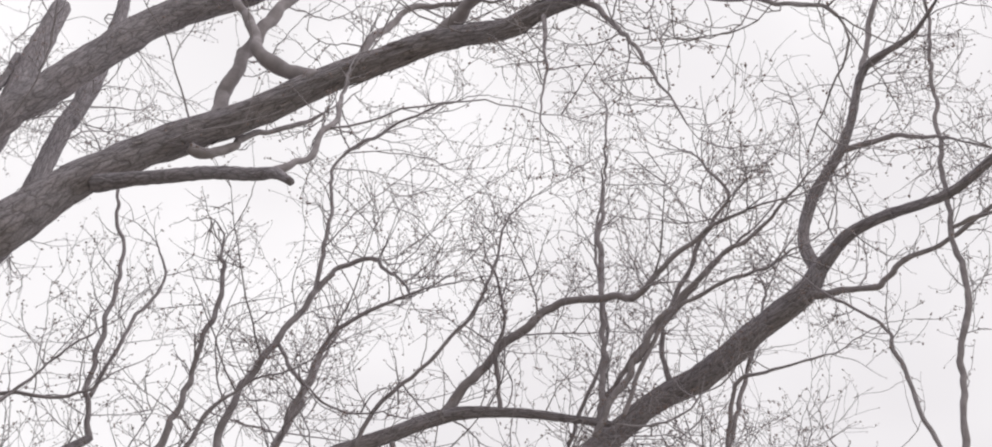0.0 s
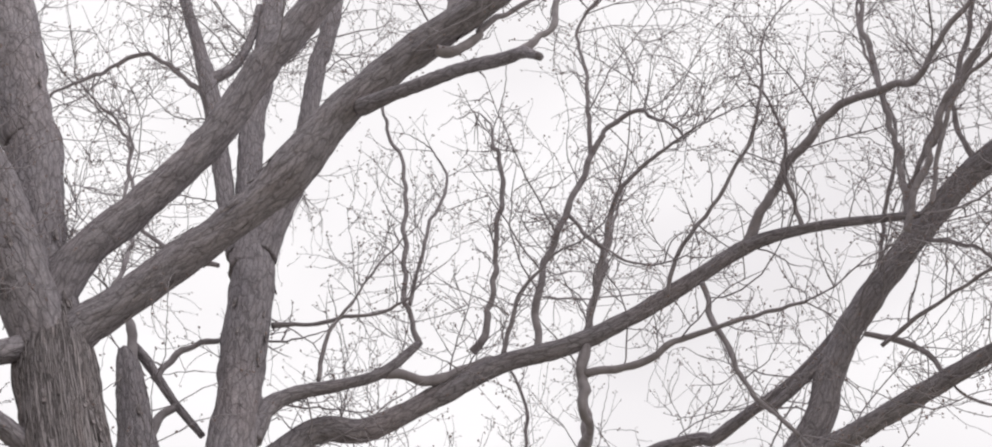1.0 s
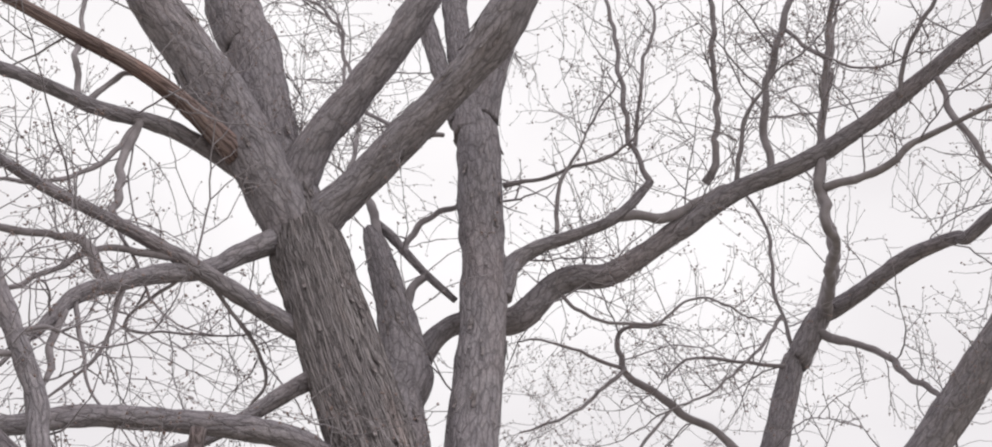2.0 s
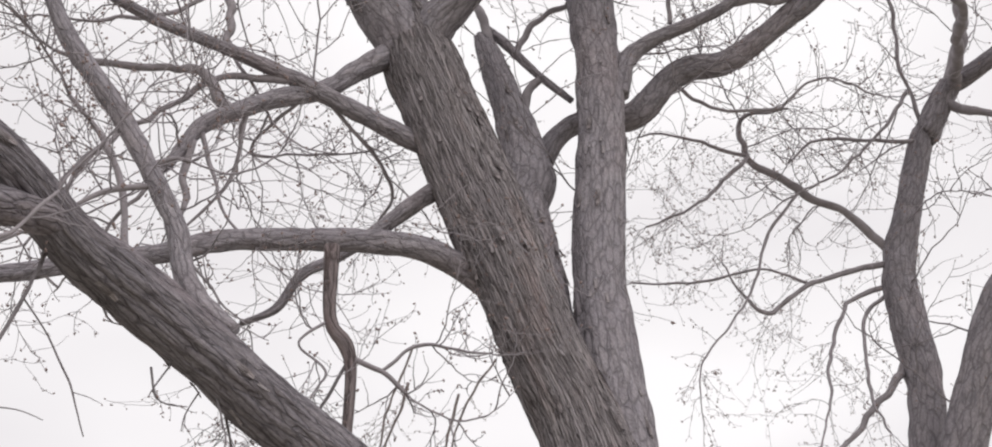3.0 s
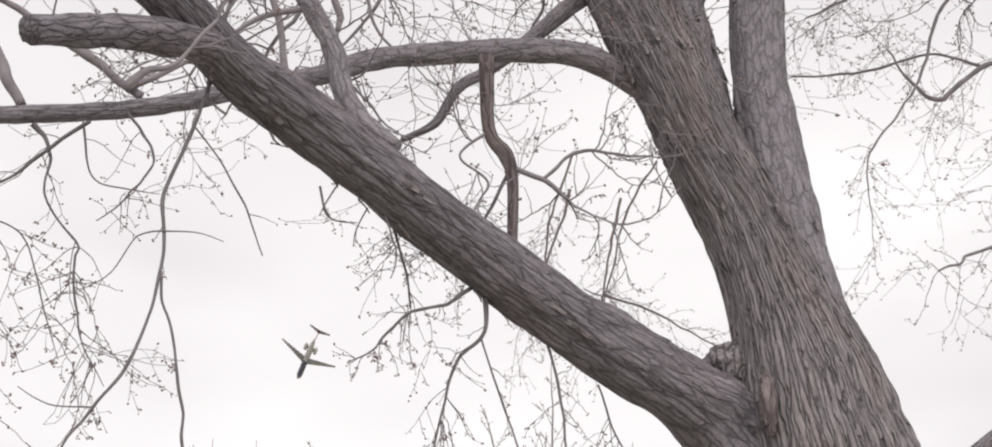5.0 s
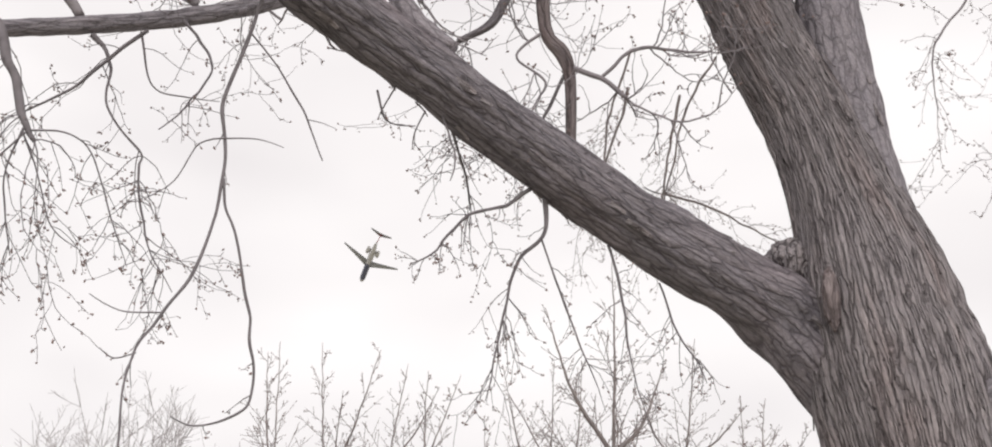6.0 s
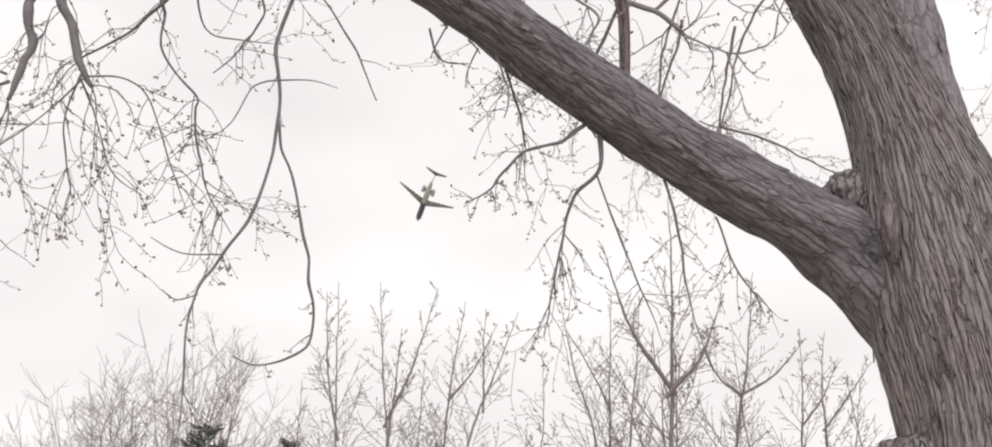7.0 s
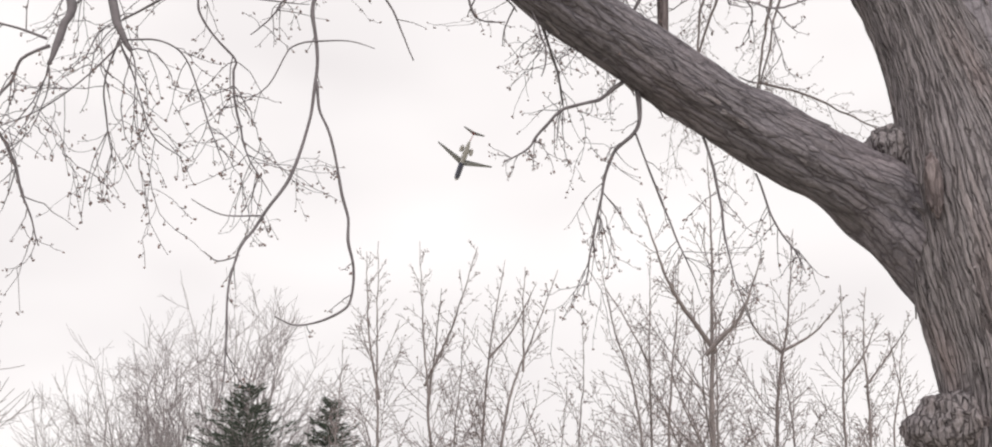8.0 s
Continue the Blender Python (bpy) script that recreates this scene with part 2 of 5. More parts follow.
def grow(twigs, buds, start, way, length, r, mode, level, bud_size):
    """A crooked twig that kinks at its nodes, with side twigs, and short spurs that carry clusters of buds."""
    n = min(max(4, int(length / 0.05)), 14)
    seg = length / n
    pts, d = [start], unit(way)
    pull = {"up": 0.08, "droop": -0.16, "any": 0.03}[mode]
    zig = unit(np.cross(d, rng.normal(size=3)))
    curl = unit(np.cross(d, rng.normal(size=3))) * rng.uniform(0.0, 0.13)
    for k in range(n):
        d = unit(d + rng.normal(size=3) * 0.13 + zig * (0.17 if k % 2 else -0.17) + curl + np.array((0, 0, pull)))
        if mode == "droop" and k > n * 0.6:
            d = unit(d + np.array((0, 0, 0.30)))
        pts.append(pts[-1] + d * seg * rng.uniform(0.7, 1.3))
    pts = np.array(pts)
    thin(twigs, pts, np.linspace(r, max(r * 0.3, 0.0019 if mode != "droop" else 0.0014), n + 1))
    for k in range(2, n + 1):
        t = unit(pts[k] - pts[k - 1])
        if bud_size > 0.005 and rng.random() < ((0.22 if mode != "droop" else 0.50) if k < n else 1.0):
            tip = pts[k]
            if k < n:
                out = unit(np.cross(t, rng.normal(size=3)))
                tip = pts[k] + (out + t * 0.7) * bud_size * rng.uniform(1.2, 3.2)
                thin(twigs, np.array((pts[k], (pts[k] + tip) * 0.5 + t * bud_size * 0.3, tip)), np.array((0.0020, 0.0018, 0.0016)))
            for _ in range(rng.integers(1, 4) if mode == "droop" else rng.integers(1, 3)):
                bud(buds, tip + rng.normal(size=3) * bud_size * 0.8, bud_size * (rng.uniform(0.4, 0.8) if mode == "droop" else rng.uniform(0.35, 0.85)))
        if level > 0 and k < n and rng.random() < (0.31 if mode != "droop" else 0.25):
            side = unit(np.cross(t, rng.normal(size=3)))
            grow(twigs, buds, pts[k], t * 0.7 + side, length * rng.uniform(0.3, 0.75), r * 0.60, mode, level - 1, bud_size)


def crooked(p, amount, seed):
    """A limb's points (x, y, z, radius) as a fine curve with the small bends that real wood has; it starts where it did."""
    c = glide(p, 0.07)
    s = np.r_[0, np.cumsum(np.linalg.norm(np.diff(c[:, :3], axis=0), axis=1))]
    for axis in range(3):
        slow = np.stack([s * 3.1 + seed, s * 0 + axis * 7.3, s * 0 + seed], 1)
        fast = np.stack([s * 8.7 + seed, s * 0 + axis * 3.9, s * 0 + seed], 1)
        c[:, axis] += (waves(slow) + 0.6 * waves(fast)) * amount * np.minimum(1, s / 0.25)
    c[:, 3] *= 1 + 0.14 * waves(np.stack([s * 11.0, s * 0 + seed, s * 0], 1))
    return c


WOOD = []


def limb(tree, name, pts, bark=0, tw=0.0, L=0.5, mode="up", red=0, thin=0, tw2=0.0):
    """A limb of a tree through points (x, y, z, radius), and the twigs that it carries: tw of them a metre, about L long, and tw2 a metre of long side branches."""
    p = np.asarray(pts, dtype=float)
    twig_mat = FAR_TWIG if thin else HANGING_TWIG if mode == "droop" and tree is maple else TWIG
    if bark:
        p[:, 3] *= 0.94
    big = p[:, 3].max()
    seed = float(rng.uniform(0, 50))
    if bark and big > 0.03:
        sides = int(np.clip(big * 6.28 / 0.019, 20, 150))
        v, f, b = tube(p, sides, 0.036, 0.003 + 0.023 * min(big, 0.4), seed, 0.10)
    else:
        if not red:
            p = crooked(p, min(0.045, 0.9 * big + 0.006), seed)
        v, f, b = tube(p, 8 if big > 0.012 else 6, 0.06, 0, seed)
    if bark and big > 0.19:
        WOOD.append((p, seed))
    ob = mesh_object(name, v, f, (None, RED_BARK, STAINED_BARK)[red] if red else twig_mat if not bark else DARK_BARK if bark == 2 else BARK if big > 0.31 else LIMB_BARK, tree, ("", "peeling reddish-brown bark", "stub with stained brown bark")[red], bark=b)
    if bark and big > 0.19:
        WOOD[-1] = (p, ob)
    if tw + tw2 > 0:
        twigs, buds = Heap(), Buds()
        c = glide(p, 0.05)
        total = np.sum(np.linalg.norm(np.diff(c[:, :3], axis=0), axis=1))
        for _ in range(int(total * tw)):
            k = int((0.12 + 0.88 * rng.random() ** 0.75) * (len(c) - 2))
            t = unit(c[k + 1, :3] - c[k, :3])
            side = unit(np.cross(t, rng.normal(size=3)))
            way = side + t * rng.uniform(0.3, 1.0) + np.array((0, 0, 0.35 if mode == "up" else 0.0))
            r = min(c[k, 3] * 0.65, 0.0075 if mode != "droop" else 0.0034)
            grow(twigs, buds, c[k, :3], way, L * rng.uniform(0.5, 1.4), max(r, 0.0022), mode, 2 if L > 0.3 else 1 if L > 0.15 else 0, (0.0112 if mode != "droop" else 0.0080) if not thin else 0.008)
        for _ in range(int(round(total * tw2))):
            k = int((0.1 + 0.9 * rng.random()) * (len(c) - 2))
            t = unit(c[k + 1, :3] - c[k, :3])
            way = unit(np.cross(t, rng.normal(size=3))) + t * rng.uniform(0.2, 0.9) + np.array((0, 0, 0.25))
            grow(twigs, buds, c[k, :3], way, rng.uniform(1.0, 2.2), min(max(c[k, 3] * 0.5, 0.005), 0.011), "any", 2, 0.0112)
        end, r = c[-1, :3], float(c[-1, 3])
        if 0.004 < r < 0.034:
            t = unit(end - c[-4, :3])
            for k in range(3):
                way = t + unit(rng.normal(size=3)) * (0.2 if k == 0 else 0.8)
                grow(twigs, buds, end, way, (1.15 if k == 0 else 0.75) * min(L + 18 * r, 1.1), min(r * (0.95 if k == 0 else 0.6), (0.02 if k == 0 else 0.009) if mode != "droop" else 0.0042), mode, 2 if L > 0.3 else 1, 0.0112 if mode != "droop" else 0.0080)
        twigs.make("twigs", twig_mat, ob)
        buds.make("buds", BUD, ob)
    return ob


# ---- ground ----
gv, gf, N = [], [], 60
for gi in range(N + 1):
    for gj in range(N + 1):
        gx, gy = ((gi / N * 2 - 1) ** 3) * 3000, ((gj / N * 2 - 1) ** 3) * 3000
        gv.append((gx, gy, noise.noise((gx * 0.05, gy * 0.05, 0)) * 0.15 * min(1, math.hypot(gx, gy) / 20)))
for gi in range(N):
    for gj in range(N):
        q = gi * (N + 1) + gj
        gf.append((q, q + N + 1, q + N + 2, q + 1))
ground = tagged(mesh_object("ground", gv, gf, GRASS), "dormant yellow-green park lawn under the trees", "ground", kind="structure")

# ---- the maples ----
maple = tagged(new("maple_tree"), "old bare maple with furrowed grey-brown bark and budding twigs", "tree")
second_maple = tagged(new("maple_tree"), "bare dark maple with ascending limbs and drooping budding twigs", "tree")
# ---- limbs begin
limb(maple, "trunk", [(2.91, 6.91, -0.15, 0.950), (2.91, 6.91, 0.45, 0.720), (2.91, 6.91, 1.20, 0.620), (2.91, 6.91, 2.00, 0.580), (2.91, 6.91, 2.94, 0.492), (2.85, 6.97, 3.58, 0.530), (2.80, 7.00, 3.93, 0.498), (2.77, 7.02, 4.25, 0.458), (2.69, 7.07, 4.77, 0.362), (2.55, 7.15, 5.39, 0.303), (2.31, 7.25, 6.07, 0.298), (2.10, 7.34, 6.77, 0.321), (1.86, 7.43, 7.52, 0.322), (1.63, 7.50, 8.26, 0.313), (1.51, 7.54, 8.67, 0.312), (1.35, 7.58, 9.31, 0.197)], bark=1)
limb(maple, "limb", [(1.49, 7.54, 8.74, 0.257), (1.14, 7.58, 9.78, 0.220), (0.81, 7.61, 10.95, 0.252), (0.65, 7.62, 11.26, 0.262), (0.20, 7.63, 12.56, 0.262), (0.07, 7.63, 12.95, 0.234), (-0.58, 7.59, 14.23, 0.217), (-1.22, 7.50, 15.67, 0.176)], bark=1, tw=0, tw2=0.92)
limb(maple, "limb", [(1.43, 7.55, 8.80, 0.245), (0.71, 7.47, 9.88, 0.252), (0.29, 7.40, 10.42, 0.235), (-0.14, 7.32, 10.87, 0.210), (-0.58, 7.21, 11.42, 0.173), (-1.18, 7.02, 12.07, 0.149), (-1.80, 6.77, 12.90, 0.111)], bark=1, tw2=0.92)
limb(maple, "limb", [(1.31, 7.58, 9.08, 0.184), (1.40, 7.30, 9.62, 0.161), (1.64, 6.99, 10.06, 0.155), (1.99, 6.51, 10.75, 0.154), (2.19, 6.08, 11.58, 0.154), (2.30, 5.91, 11.87, 0.154), (2.51, 5.53, 12.56, 0.159), (2.79, 5.07, 13.25, 0.159), (3.20, 4.45, 13.71, 0.143), (3.65, 3.53, 14.27, 0.120), (4.01, 2.25, 14.37, 0.080)], bark=1, tw2=0.54)
limb(maple, "limb", [(1.49, 7.54, 8.74, 0.205), (1.58, 7.39, 8.96, 0.181), (1.77, 7.18, 9.16, 0.163), (2.11, 6.76, 9.59, 0.162), (2.45, 6.30, 10.02, 0.164), (2.59, 6.06, 10.29, 0.208), (2.75, 5.72, 10.73, 0.166), (2.98, 5.33, 11.08, 0.160), (3.23, 4.89, 11.35, 0.150), (3.47, 4.42, 11.54, 0.140), (3.68, 3.90, 11.76, 0.132), (3.87, 3.34, 11.83, 0.123), (4.00, 2.75, 11.72, 0.107), (4.08, 2.16, 11.29, 0.095), (4.08, 1.85, 11.20, 0.078), (4.06, 1.44, 10.91, 0.060), (3.93, 0.77, 10.32, 0.038)], bark=1, tw2=0.54)
limb(maple, "limb", [(2.89, 5.52, 10.76, 0.081), (3.00, 4.99, 10.45, 0.062), (3.09, 4.31, 9.95, 0.056), (3.12, 3.83, 9.48, 0.050), (3.11, 3.60, 9.25, 0.044), (3.09, 3.41, 8.92, 0.028)], bark=1)
limb(maple, "branch", [(3.11, 3.66, 9.31, 0.036), (3.24, 3.54, 9.51, 0.027), (3.35, 3.44, 9.78, 0.023), (3.41, 3.37, 10.16, 0.022), (3.42, 3.36, 10.56, 0.015)], tw=2.81, L=0.68, tw2=1.45)
limb(maple, "branch", [(3.25, 4.88, 11.15, 0.055), (3.39, 4.79, 11.12, 0.044), (3.60, 4.63, 11.42, 0.034), (3.73, 4.52, 11.72, 0.026), (3.97, 4.31, 11.99, 0.020), (4.13, 4.16, 12.17, 0.012)], tw=2.25, L=0.68)
limb(maple, "limb", [(3.31, 4.74, 11.54, 0.062), (3.30, 4.57, 12.10, 0.064), (3.33, 4.37, 12.70, 0.067), (3.38, 4.17, 13.19, 0.056), (3.47, 3.87, 13.93, 0.039)], tw=1.69, L=1.08, tw2=0.92)
limb(maple, "limb", [(3.66, 3.88, 11.76, 0.096), (3.43, 4.11, 12.02, 0.075), (3.26, 4.26, 12.27, 0.058), (3.14, 4.37, 12.82, 0.046), (3.02, 4.46, 13.17, 0.041), (2.80, 4.61, 13.93, 0.030)], tw=1.69, L=1.08, tw2=0.92)
limb(maple, "limb", [(4.00, 2.81, 11.80, 0.072), (3.95, 2.46, 11.87, 0.061), (3.89, 2.05, 11.76, 0.043)], tw=1.69, L=1.08)
limb(maple, "branch", [(3.75, 3.63, 11.86, 0.039), (3.95, 3.42, 12.59, 0.036), (4.16, 3.16, 13.16, 0.031), (4.44, 2.76, 13.20, 0.022), (4.63, 2.41, 13.19, 0.012)], tw=2.81, L=0.81, tw2=1.36)
limb(maple, "branch", [(4.07, 2.04, 11.18, 0.031), (4.30, 1.50, 11.27, 0.026), (4.37, 1.28, 10.34, 0.017), (4.40, 1.20, 9.67, 0.011), (4.41, 1.13, 9.06, 0.006)], tw=5.05, L=0.81)
limb(maple, "branch", [(4.06, 1.80, 11.02, 0.020), (4.04, 1.86, 10.22, 0.012), (3.99, 1.96, 9.39, 0.007)], tw=4.5, L=0.47)
limb(maple, "branch", [(3.98, 0.99, 10.51, 0.029), (4.05, 0.64, 9.80, 0.020), (4.09, 0.24, 9.16, 0.017), (4.10, -0.07, 8.60, 0.012)], tw=5.05, L=0.81)
limb(maple, "limb", [(2.95, 6.94, 4.04, 0.245), (2.92, 7.03, 4.59, 0.212), (2.84, 7.18, 5.39, 0.223), (2.81, 7.28, 6.16, 0.217), (2.82, 7.35, 6.83, 0.199), (2.92, 7.40, 7.73, 0.206), (2.99, 7.46, 8.70, 0.203), (2.99, 7.55, 9.75, 0.206), (3.00, 7.61, 10.64, 0.222), (2.92, 7.66, 11.28, 0.143)], bark=1, tw2=0.38)
limb(maple, "limb", [(2.95, 7.62, 10.69, 0.197), (2.85, 7.65, 11.68, 0.140), (2.75, 7.69, 13.19, 0.139), (2.77, 7.68, 13.97, 0.145), (2.75, 7.69, 15.36, 0.141), (2.76, 7.69, 16.99, 0.128)], bark=1, tw2=1.55)
limb(maple, "limb", [(2.86, 7.67, 10.92, 0.134), (2.66, 7.73, 11.66, 0.102), (2.51, 7.78, 12.37, 0.099), (2.28, 7.86, 13.46, 0.106), (2.05, 7.92, 14.28, 0.081), (1.65, 8.01, 15.54, 0.063)], bark=1, tw=0.56, L=1.08, tw2=1.55)
limb(maple, "limb", [(2.21, 7.87, 13.61, 0.078), (2.46, 7.80, 14.05, 0.066), (2.59, 7.76, 14.80, 0.053), (2.60, 7.76, 15.46, 0.047)], bark=1, tw2=1.55)
limb(maple, "limb", [(3.02, 7.60, 10.94, 0.182), (3.08, 7.50, 11.34, 0.136), (3.18, 7.33, 12.01, 0.116), (3.16, 7.15, 13.22, 0.103), (3.15, 7.07, 13.85, 0.099), (3.17, 7.05, 13.91, 0.107), (3.19, 6.93, 14.76, 0.104), (3.12, 6.81, 16.15, 0.080), (3.00, 6.76, 17.12, 0.059)], bark=1, tw2=1.15)
limb(maple, "limb", [(2.50, 7.49, 5.96, 0.177), (2.47, 7.63, 6.72, 0.214), (2.39, 7.78, 7.50, 0.226), (2.45, 7.80, 7.83, 0.232), (2.40, 7.89, 8.41, 0.173), (2.32, 7.97, 8.83, 0.140), (2.21, 8.08, 9.45, 0.107), (2.15, 8.12, 9.66, 0.063)], bark=1)
limb(maple, "limb", [(2.39, 7.90, 8.48, 0.105), (2.35, 7.92, 8.83, 0.097), (2.32, 7.93, 9.03, 0.071)], bark=1)
limb(maple, "branch", [(2.24, 8.06, 9.36, 0.050), (2.15, 8.08, 9.90, 0.038), (1.95, 8.13, 10.30, 0.024), (1.98, 8.13, 10.87, 0.021), (1.81, 8.17, 11.88, 0.019), (1.63, 8.20, 12.68, 0.014)], tw=2.25, L=0.94, tw2=1.15)
limb(maple, "branch", [(2.21, 8.10, 9.74, 0.040), (2.34, 8.07, 9.59, 0.048), (2.65, 7.97, 9.15, 0.039), (2.89, 7.89, 8.86, 0.033)], bark=1)
limb(maple, "branch", [(2.44, 8.04, 9.40, 0.036), (2.49, 8.02, 9.60, 0.031), (2.67, 7.96, 9.85, 0.029), (2.91, 7.88, 10.00, 0.023)], tw2=1.45)
limb(maple, "branch", [(2.63, 7.98, 9.11, 0.033), (2.55, 8.00, 8.96, 0.044), (2.50, 8.02, 8.71, 0.038)])
limb(maple, "limb", [(2.62, 8.09, 8.21, 0.116), (2.77, 8.03, 8.51, 0.097), (2.97, 7.95, 8.68, 0.097), (3.39, 7.76, 8.69, 0.124), (3.68, 7.62, 9.03, 0.116), (3.87, 7.51, 9.12, 0.122), (4.16, 7.35, 9.13, 0.111), (4.64, 7.03, 9.50, 0.102), (5.12, 6.67, 9.86, 0.095), (5.57, 6.27, 9.99, 0.090), (6.01, 5.83, 10.23, 0.085), (6.40, 5.37, 10.54, 0.078), (6.78, 4.85, 10.81, 0.073), (7.10, 4.34, 10.75, 0.051), (7.34, 3.89, 10.56, 0.042), (7.50, 3.55, 10.38, 0.033)], bark=1, tw=1.4, L=0.81, tw2=1.24)
limb(maple, "limb", [(6.72, 4.93, 10.75, 0.055), (6.81, 4.60, 11.14, 0.046), (6.89, 4.30, 11.44, 0.044), (6.97, 3.98, 11.64, 0.044), (7.06, 3.59, 11.84, 0.041), (7.19, 2.85, 11.47, 0.034), (7.21, 2.57, 11.64, 0.031), (7.23, 2.13, 11.84, 0.025), (7.23, 1.58, 11.73, 0.015)], tw=3.37, L=0.81, tw2=1.24)
limb(maple, "branch", [(7.47, 3.63, 10.41, 0.041), (7.39, 3.42, 11.19, 0.028), (7.27, 3.18, 12.42, 0.033), (7.21, 2.94, 13.45, 0.017), (7.13, 2.62, 14.86, 0.011)], tw=2.42, L=0.74)
limb(maple, "branch", [(7.43, 3.70, 10.26, 0.035), (7.48, 3.11, 11.02, 0.033), (7.52, 2.53, 11.49, 0.028), (7.55, 1.78, 11.85, 0.022), (7.52, 1.11, 12.02, 0.013)], tw=3.94, L=0.74)
limb(maple, "branch", [(7.55, 3.44, 10.43, 0.024), (7.48, 2.85, 11.20, 0.024), (7.47, 2.26, 11.30, 0.021), (7.42, 1.62, 11.10, 0.015)], tw=3.94, L=0.74)
limb(maple, "branch", [(7.04, 4.45, 10.75, 0.024), (6.84, 4.28, 11.32, 0.022), (6.74, 4.12, 11.69, 0.016), (6.55, 4.05, 12.18, 0.013)], tw=3.94, L=0.68)
limb(maple, "limb", [(3.12, 7.39, 8.55, 0.088), (3.20, 7.37, 8.91, 0.085), (3.40, 7.29, 9.12, 0.065), (3.75, 7.14, 9.28, 0.055), (4.07, 6.98, 9.47, 0.050), (4.33, 6.84, 9.83, 0.037)], bark=1, tw=2.25, L=0.81, tw2=1.15)
limb(maple, "branch", [(4.00, 7.02, 9.46, 0.044), (4.46, 6.92, 9.56, 0.045), (4.82, 6.83, 9.82, 0.043), (5.24, 6.70, 10.08, 0.035)], tw=2.25, L=0.68)
limb(maple, "branch", [(4.34, 6.84, 9.83, 0.037), (4.23, 6.85, 10.12, 0.026), (4.13, 6.82, 10.60, 0.024), (4.08, 6.68, 11.66, 0.022), (3.77, 6.69, 12.78, 0.017), (3.53, 6.73, 13.39, 0.010)], tw=2.25, L=0.68)
limb(maple, "branch", [(4.22, 6.82, 10.26, 0.020), (4.35, 6.74, 11.24, 0.018), (4.52, 6.63, 12.06, 0.016), (4.43, 6.69, 12.63, 0.010)], tw=2.25, L=0.54)
limb(maple, "branch", [(4.89, 6.81, 10.01, 0.041), (4.96, 6.63, 10.25, 0.032), (4.86, 6.29, 11.17, 0.027), (4.79, 6.09, 11.79, 0.025), (4.65, 6.01, 12.30, 0.016)], tw=7.3, L=0.54)
limb(maple, "branch", [(5.37, 6.45, 10.02, 0.035), (5.33, 6.28, 10.66, 0.036), (5.44, 5.94, 11.38, 0.034), (5.58, 5.56, 12.14, 0.032), (5.81, 5.08, 12.54, 0.023), (5.96, 4.72, 11.89, 0.013)], tw=4.5, L=0.81, tw2=1.15)
limb(maple, "branch", [(5.57, 5.58, 12.11, 0.026), (5.49, 5.43, 12.70, 0.023), (5.44, 5.30, 13.20, 0.020), (5.31, 5.19, 13.93, 0.018), (5.51, 4.68, 14.31, 0.018), (5.75, 4.00, 14.58, 0.011)], tw=3.37, L=0.68, tw2=1.55)
limb(maple, "branch", [(5.68, 6.17, 10.02, 0.029), (5.70, 5.76, 10.85, 0.027), (5.73, 5.47, 11.45, 0.025), (5.89, 5.05, 11.70, 0.019), (6.06, 4.58, 11.83, 0.012)], tw=4.5, L=0.81, tw2=1.15)
limb(maple, "branch", [(5.46, 5.90, 11.45, 0.022), (5.68, 5.69, 10.85, 0.018)], tw=2.81, L=0.54)
limb(maple, "branch", [(5.13, 6.66, 9.98, 0.023), (5.12, 6.37, 10.46, 0.018), (5.23, 5.99, 10.75, 0.012), (5.37, 5.66, 10.74, 0.009)], tw=4.5, L=0.68)
limb(maple, "branch", [(3.19, 7.47, 9.98, 0.026), (3.60, 7.09, 9.95, 0.017), (3.95, 6.73, 9.95, 0.014), (4.11, 6.51, 10.16, 0.008)], tw=5.62, L=0.81)
limb(maple, "branch", [(3.57, 7.22, 9.30, 0.022), (3.56, 7.12, 9.71, 0.017), (3.75, 6.86, 10.29, 0.011), (3.96, 6.60, 10.74, 0.009)], tw=5.05, L=0.68)
limb(maple, "branch", [(6.46, 5.29, 10.47, 0.030), (6.61, 5.27, 9.60, 0.026), (6.75, 5.22, 9.08, 0.022), (6.95, 5.07, 8.67, 0.016)], tw=2.81, L=0.68, tw2=0.92)
limb(maple, "branch", [(5.70, 6.15, 9.98, 0.046), (5.73, 6.25, 9.68, 0.046), (5.82, 6.34, 9.34, 0.040), (6.09, 6.75, 9.49, 0.046), (6.48, 7.30, 9.69, 0.052), (6.83, 7.96, 9.90, 0.075)])
limb(maple, "branch", [(5.72, 6.25, 9.71, 0.037), (6.10, 5.77, 9.68, 0.034), (6.23, 5.57, 9.80, 0.029), (6.52, 5.12, 9.82, 0.023), (6.84, 4.52, 9.69, 0.014)], tw=2.81, L=0.81, tw2=1.15)
limb(maple, "limb", [(0.82, 7.46, 9.45, 0.122), (0.40, 7.29, 9.62, 0.090), (0.11, 7.17, 9.69, 0.079), (-0.22, 7.03, 9.70, 0.068), (-0.58, 6.85, 9.62, 0.062), (-1.10, 6.55, 9.47, 0.050), (-1.59, 6.20, 9.21, 0.037)], red=1, tw=0.56, L=0.81, tw2=0.78)
limb(maple, "limb", [(0.91, 7.65, 9.49, 0.108), (0.57, 7.54, 9.52, 0.080), (0.18, 7.41, 9.50, 0.074), (-0.32, 7.21, 9.29, 0.065), (-0.79, 6.97, 9.14, 0.055), (-1.22, 6.71, 8.93, 0.044), (-1.68, 6.38, 8.70, 0.033)], bark=1, tw=2.25, L=0.94, tw2=0.92)
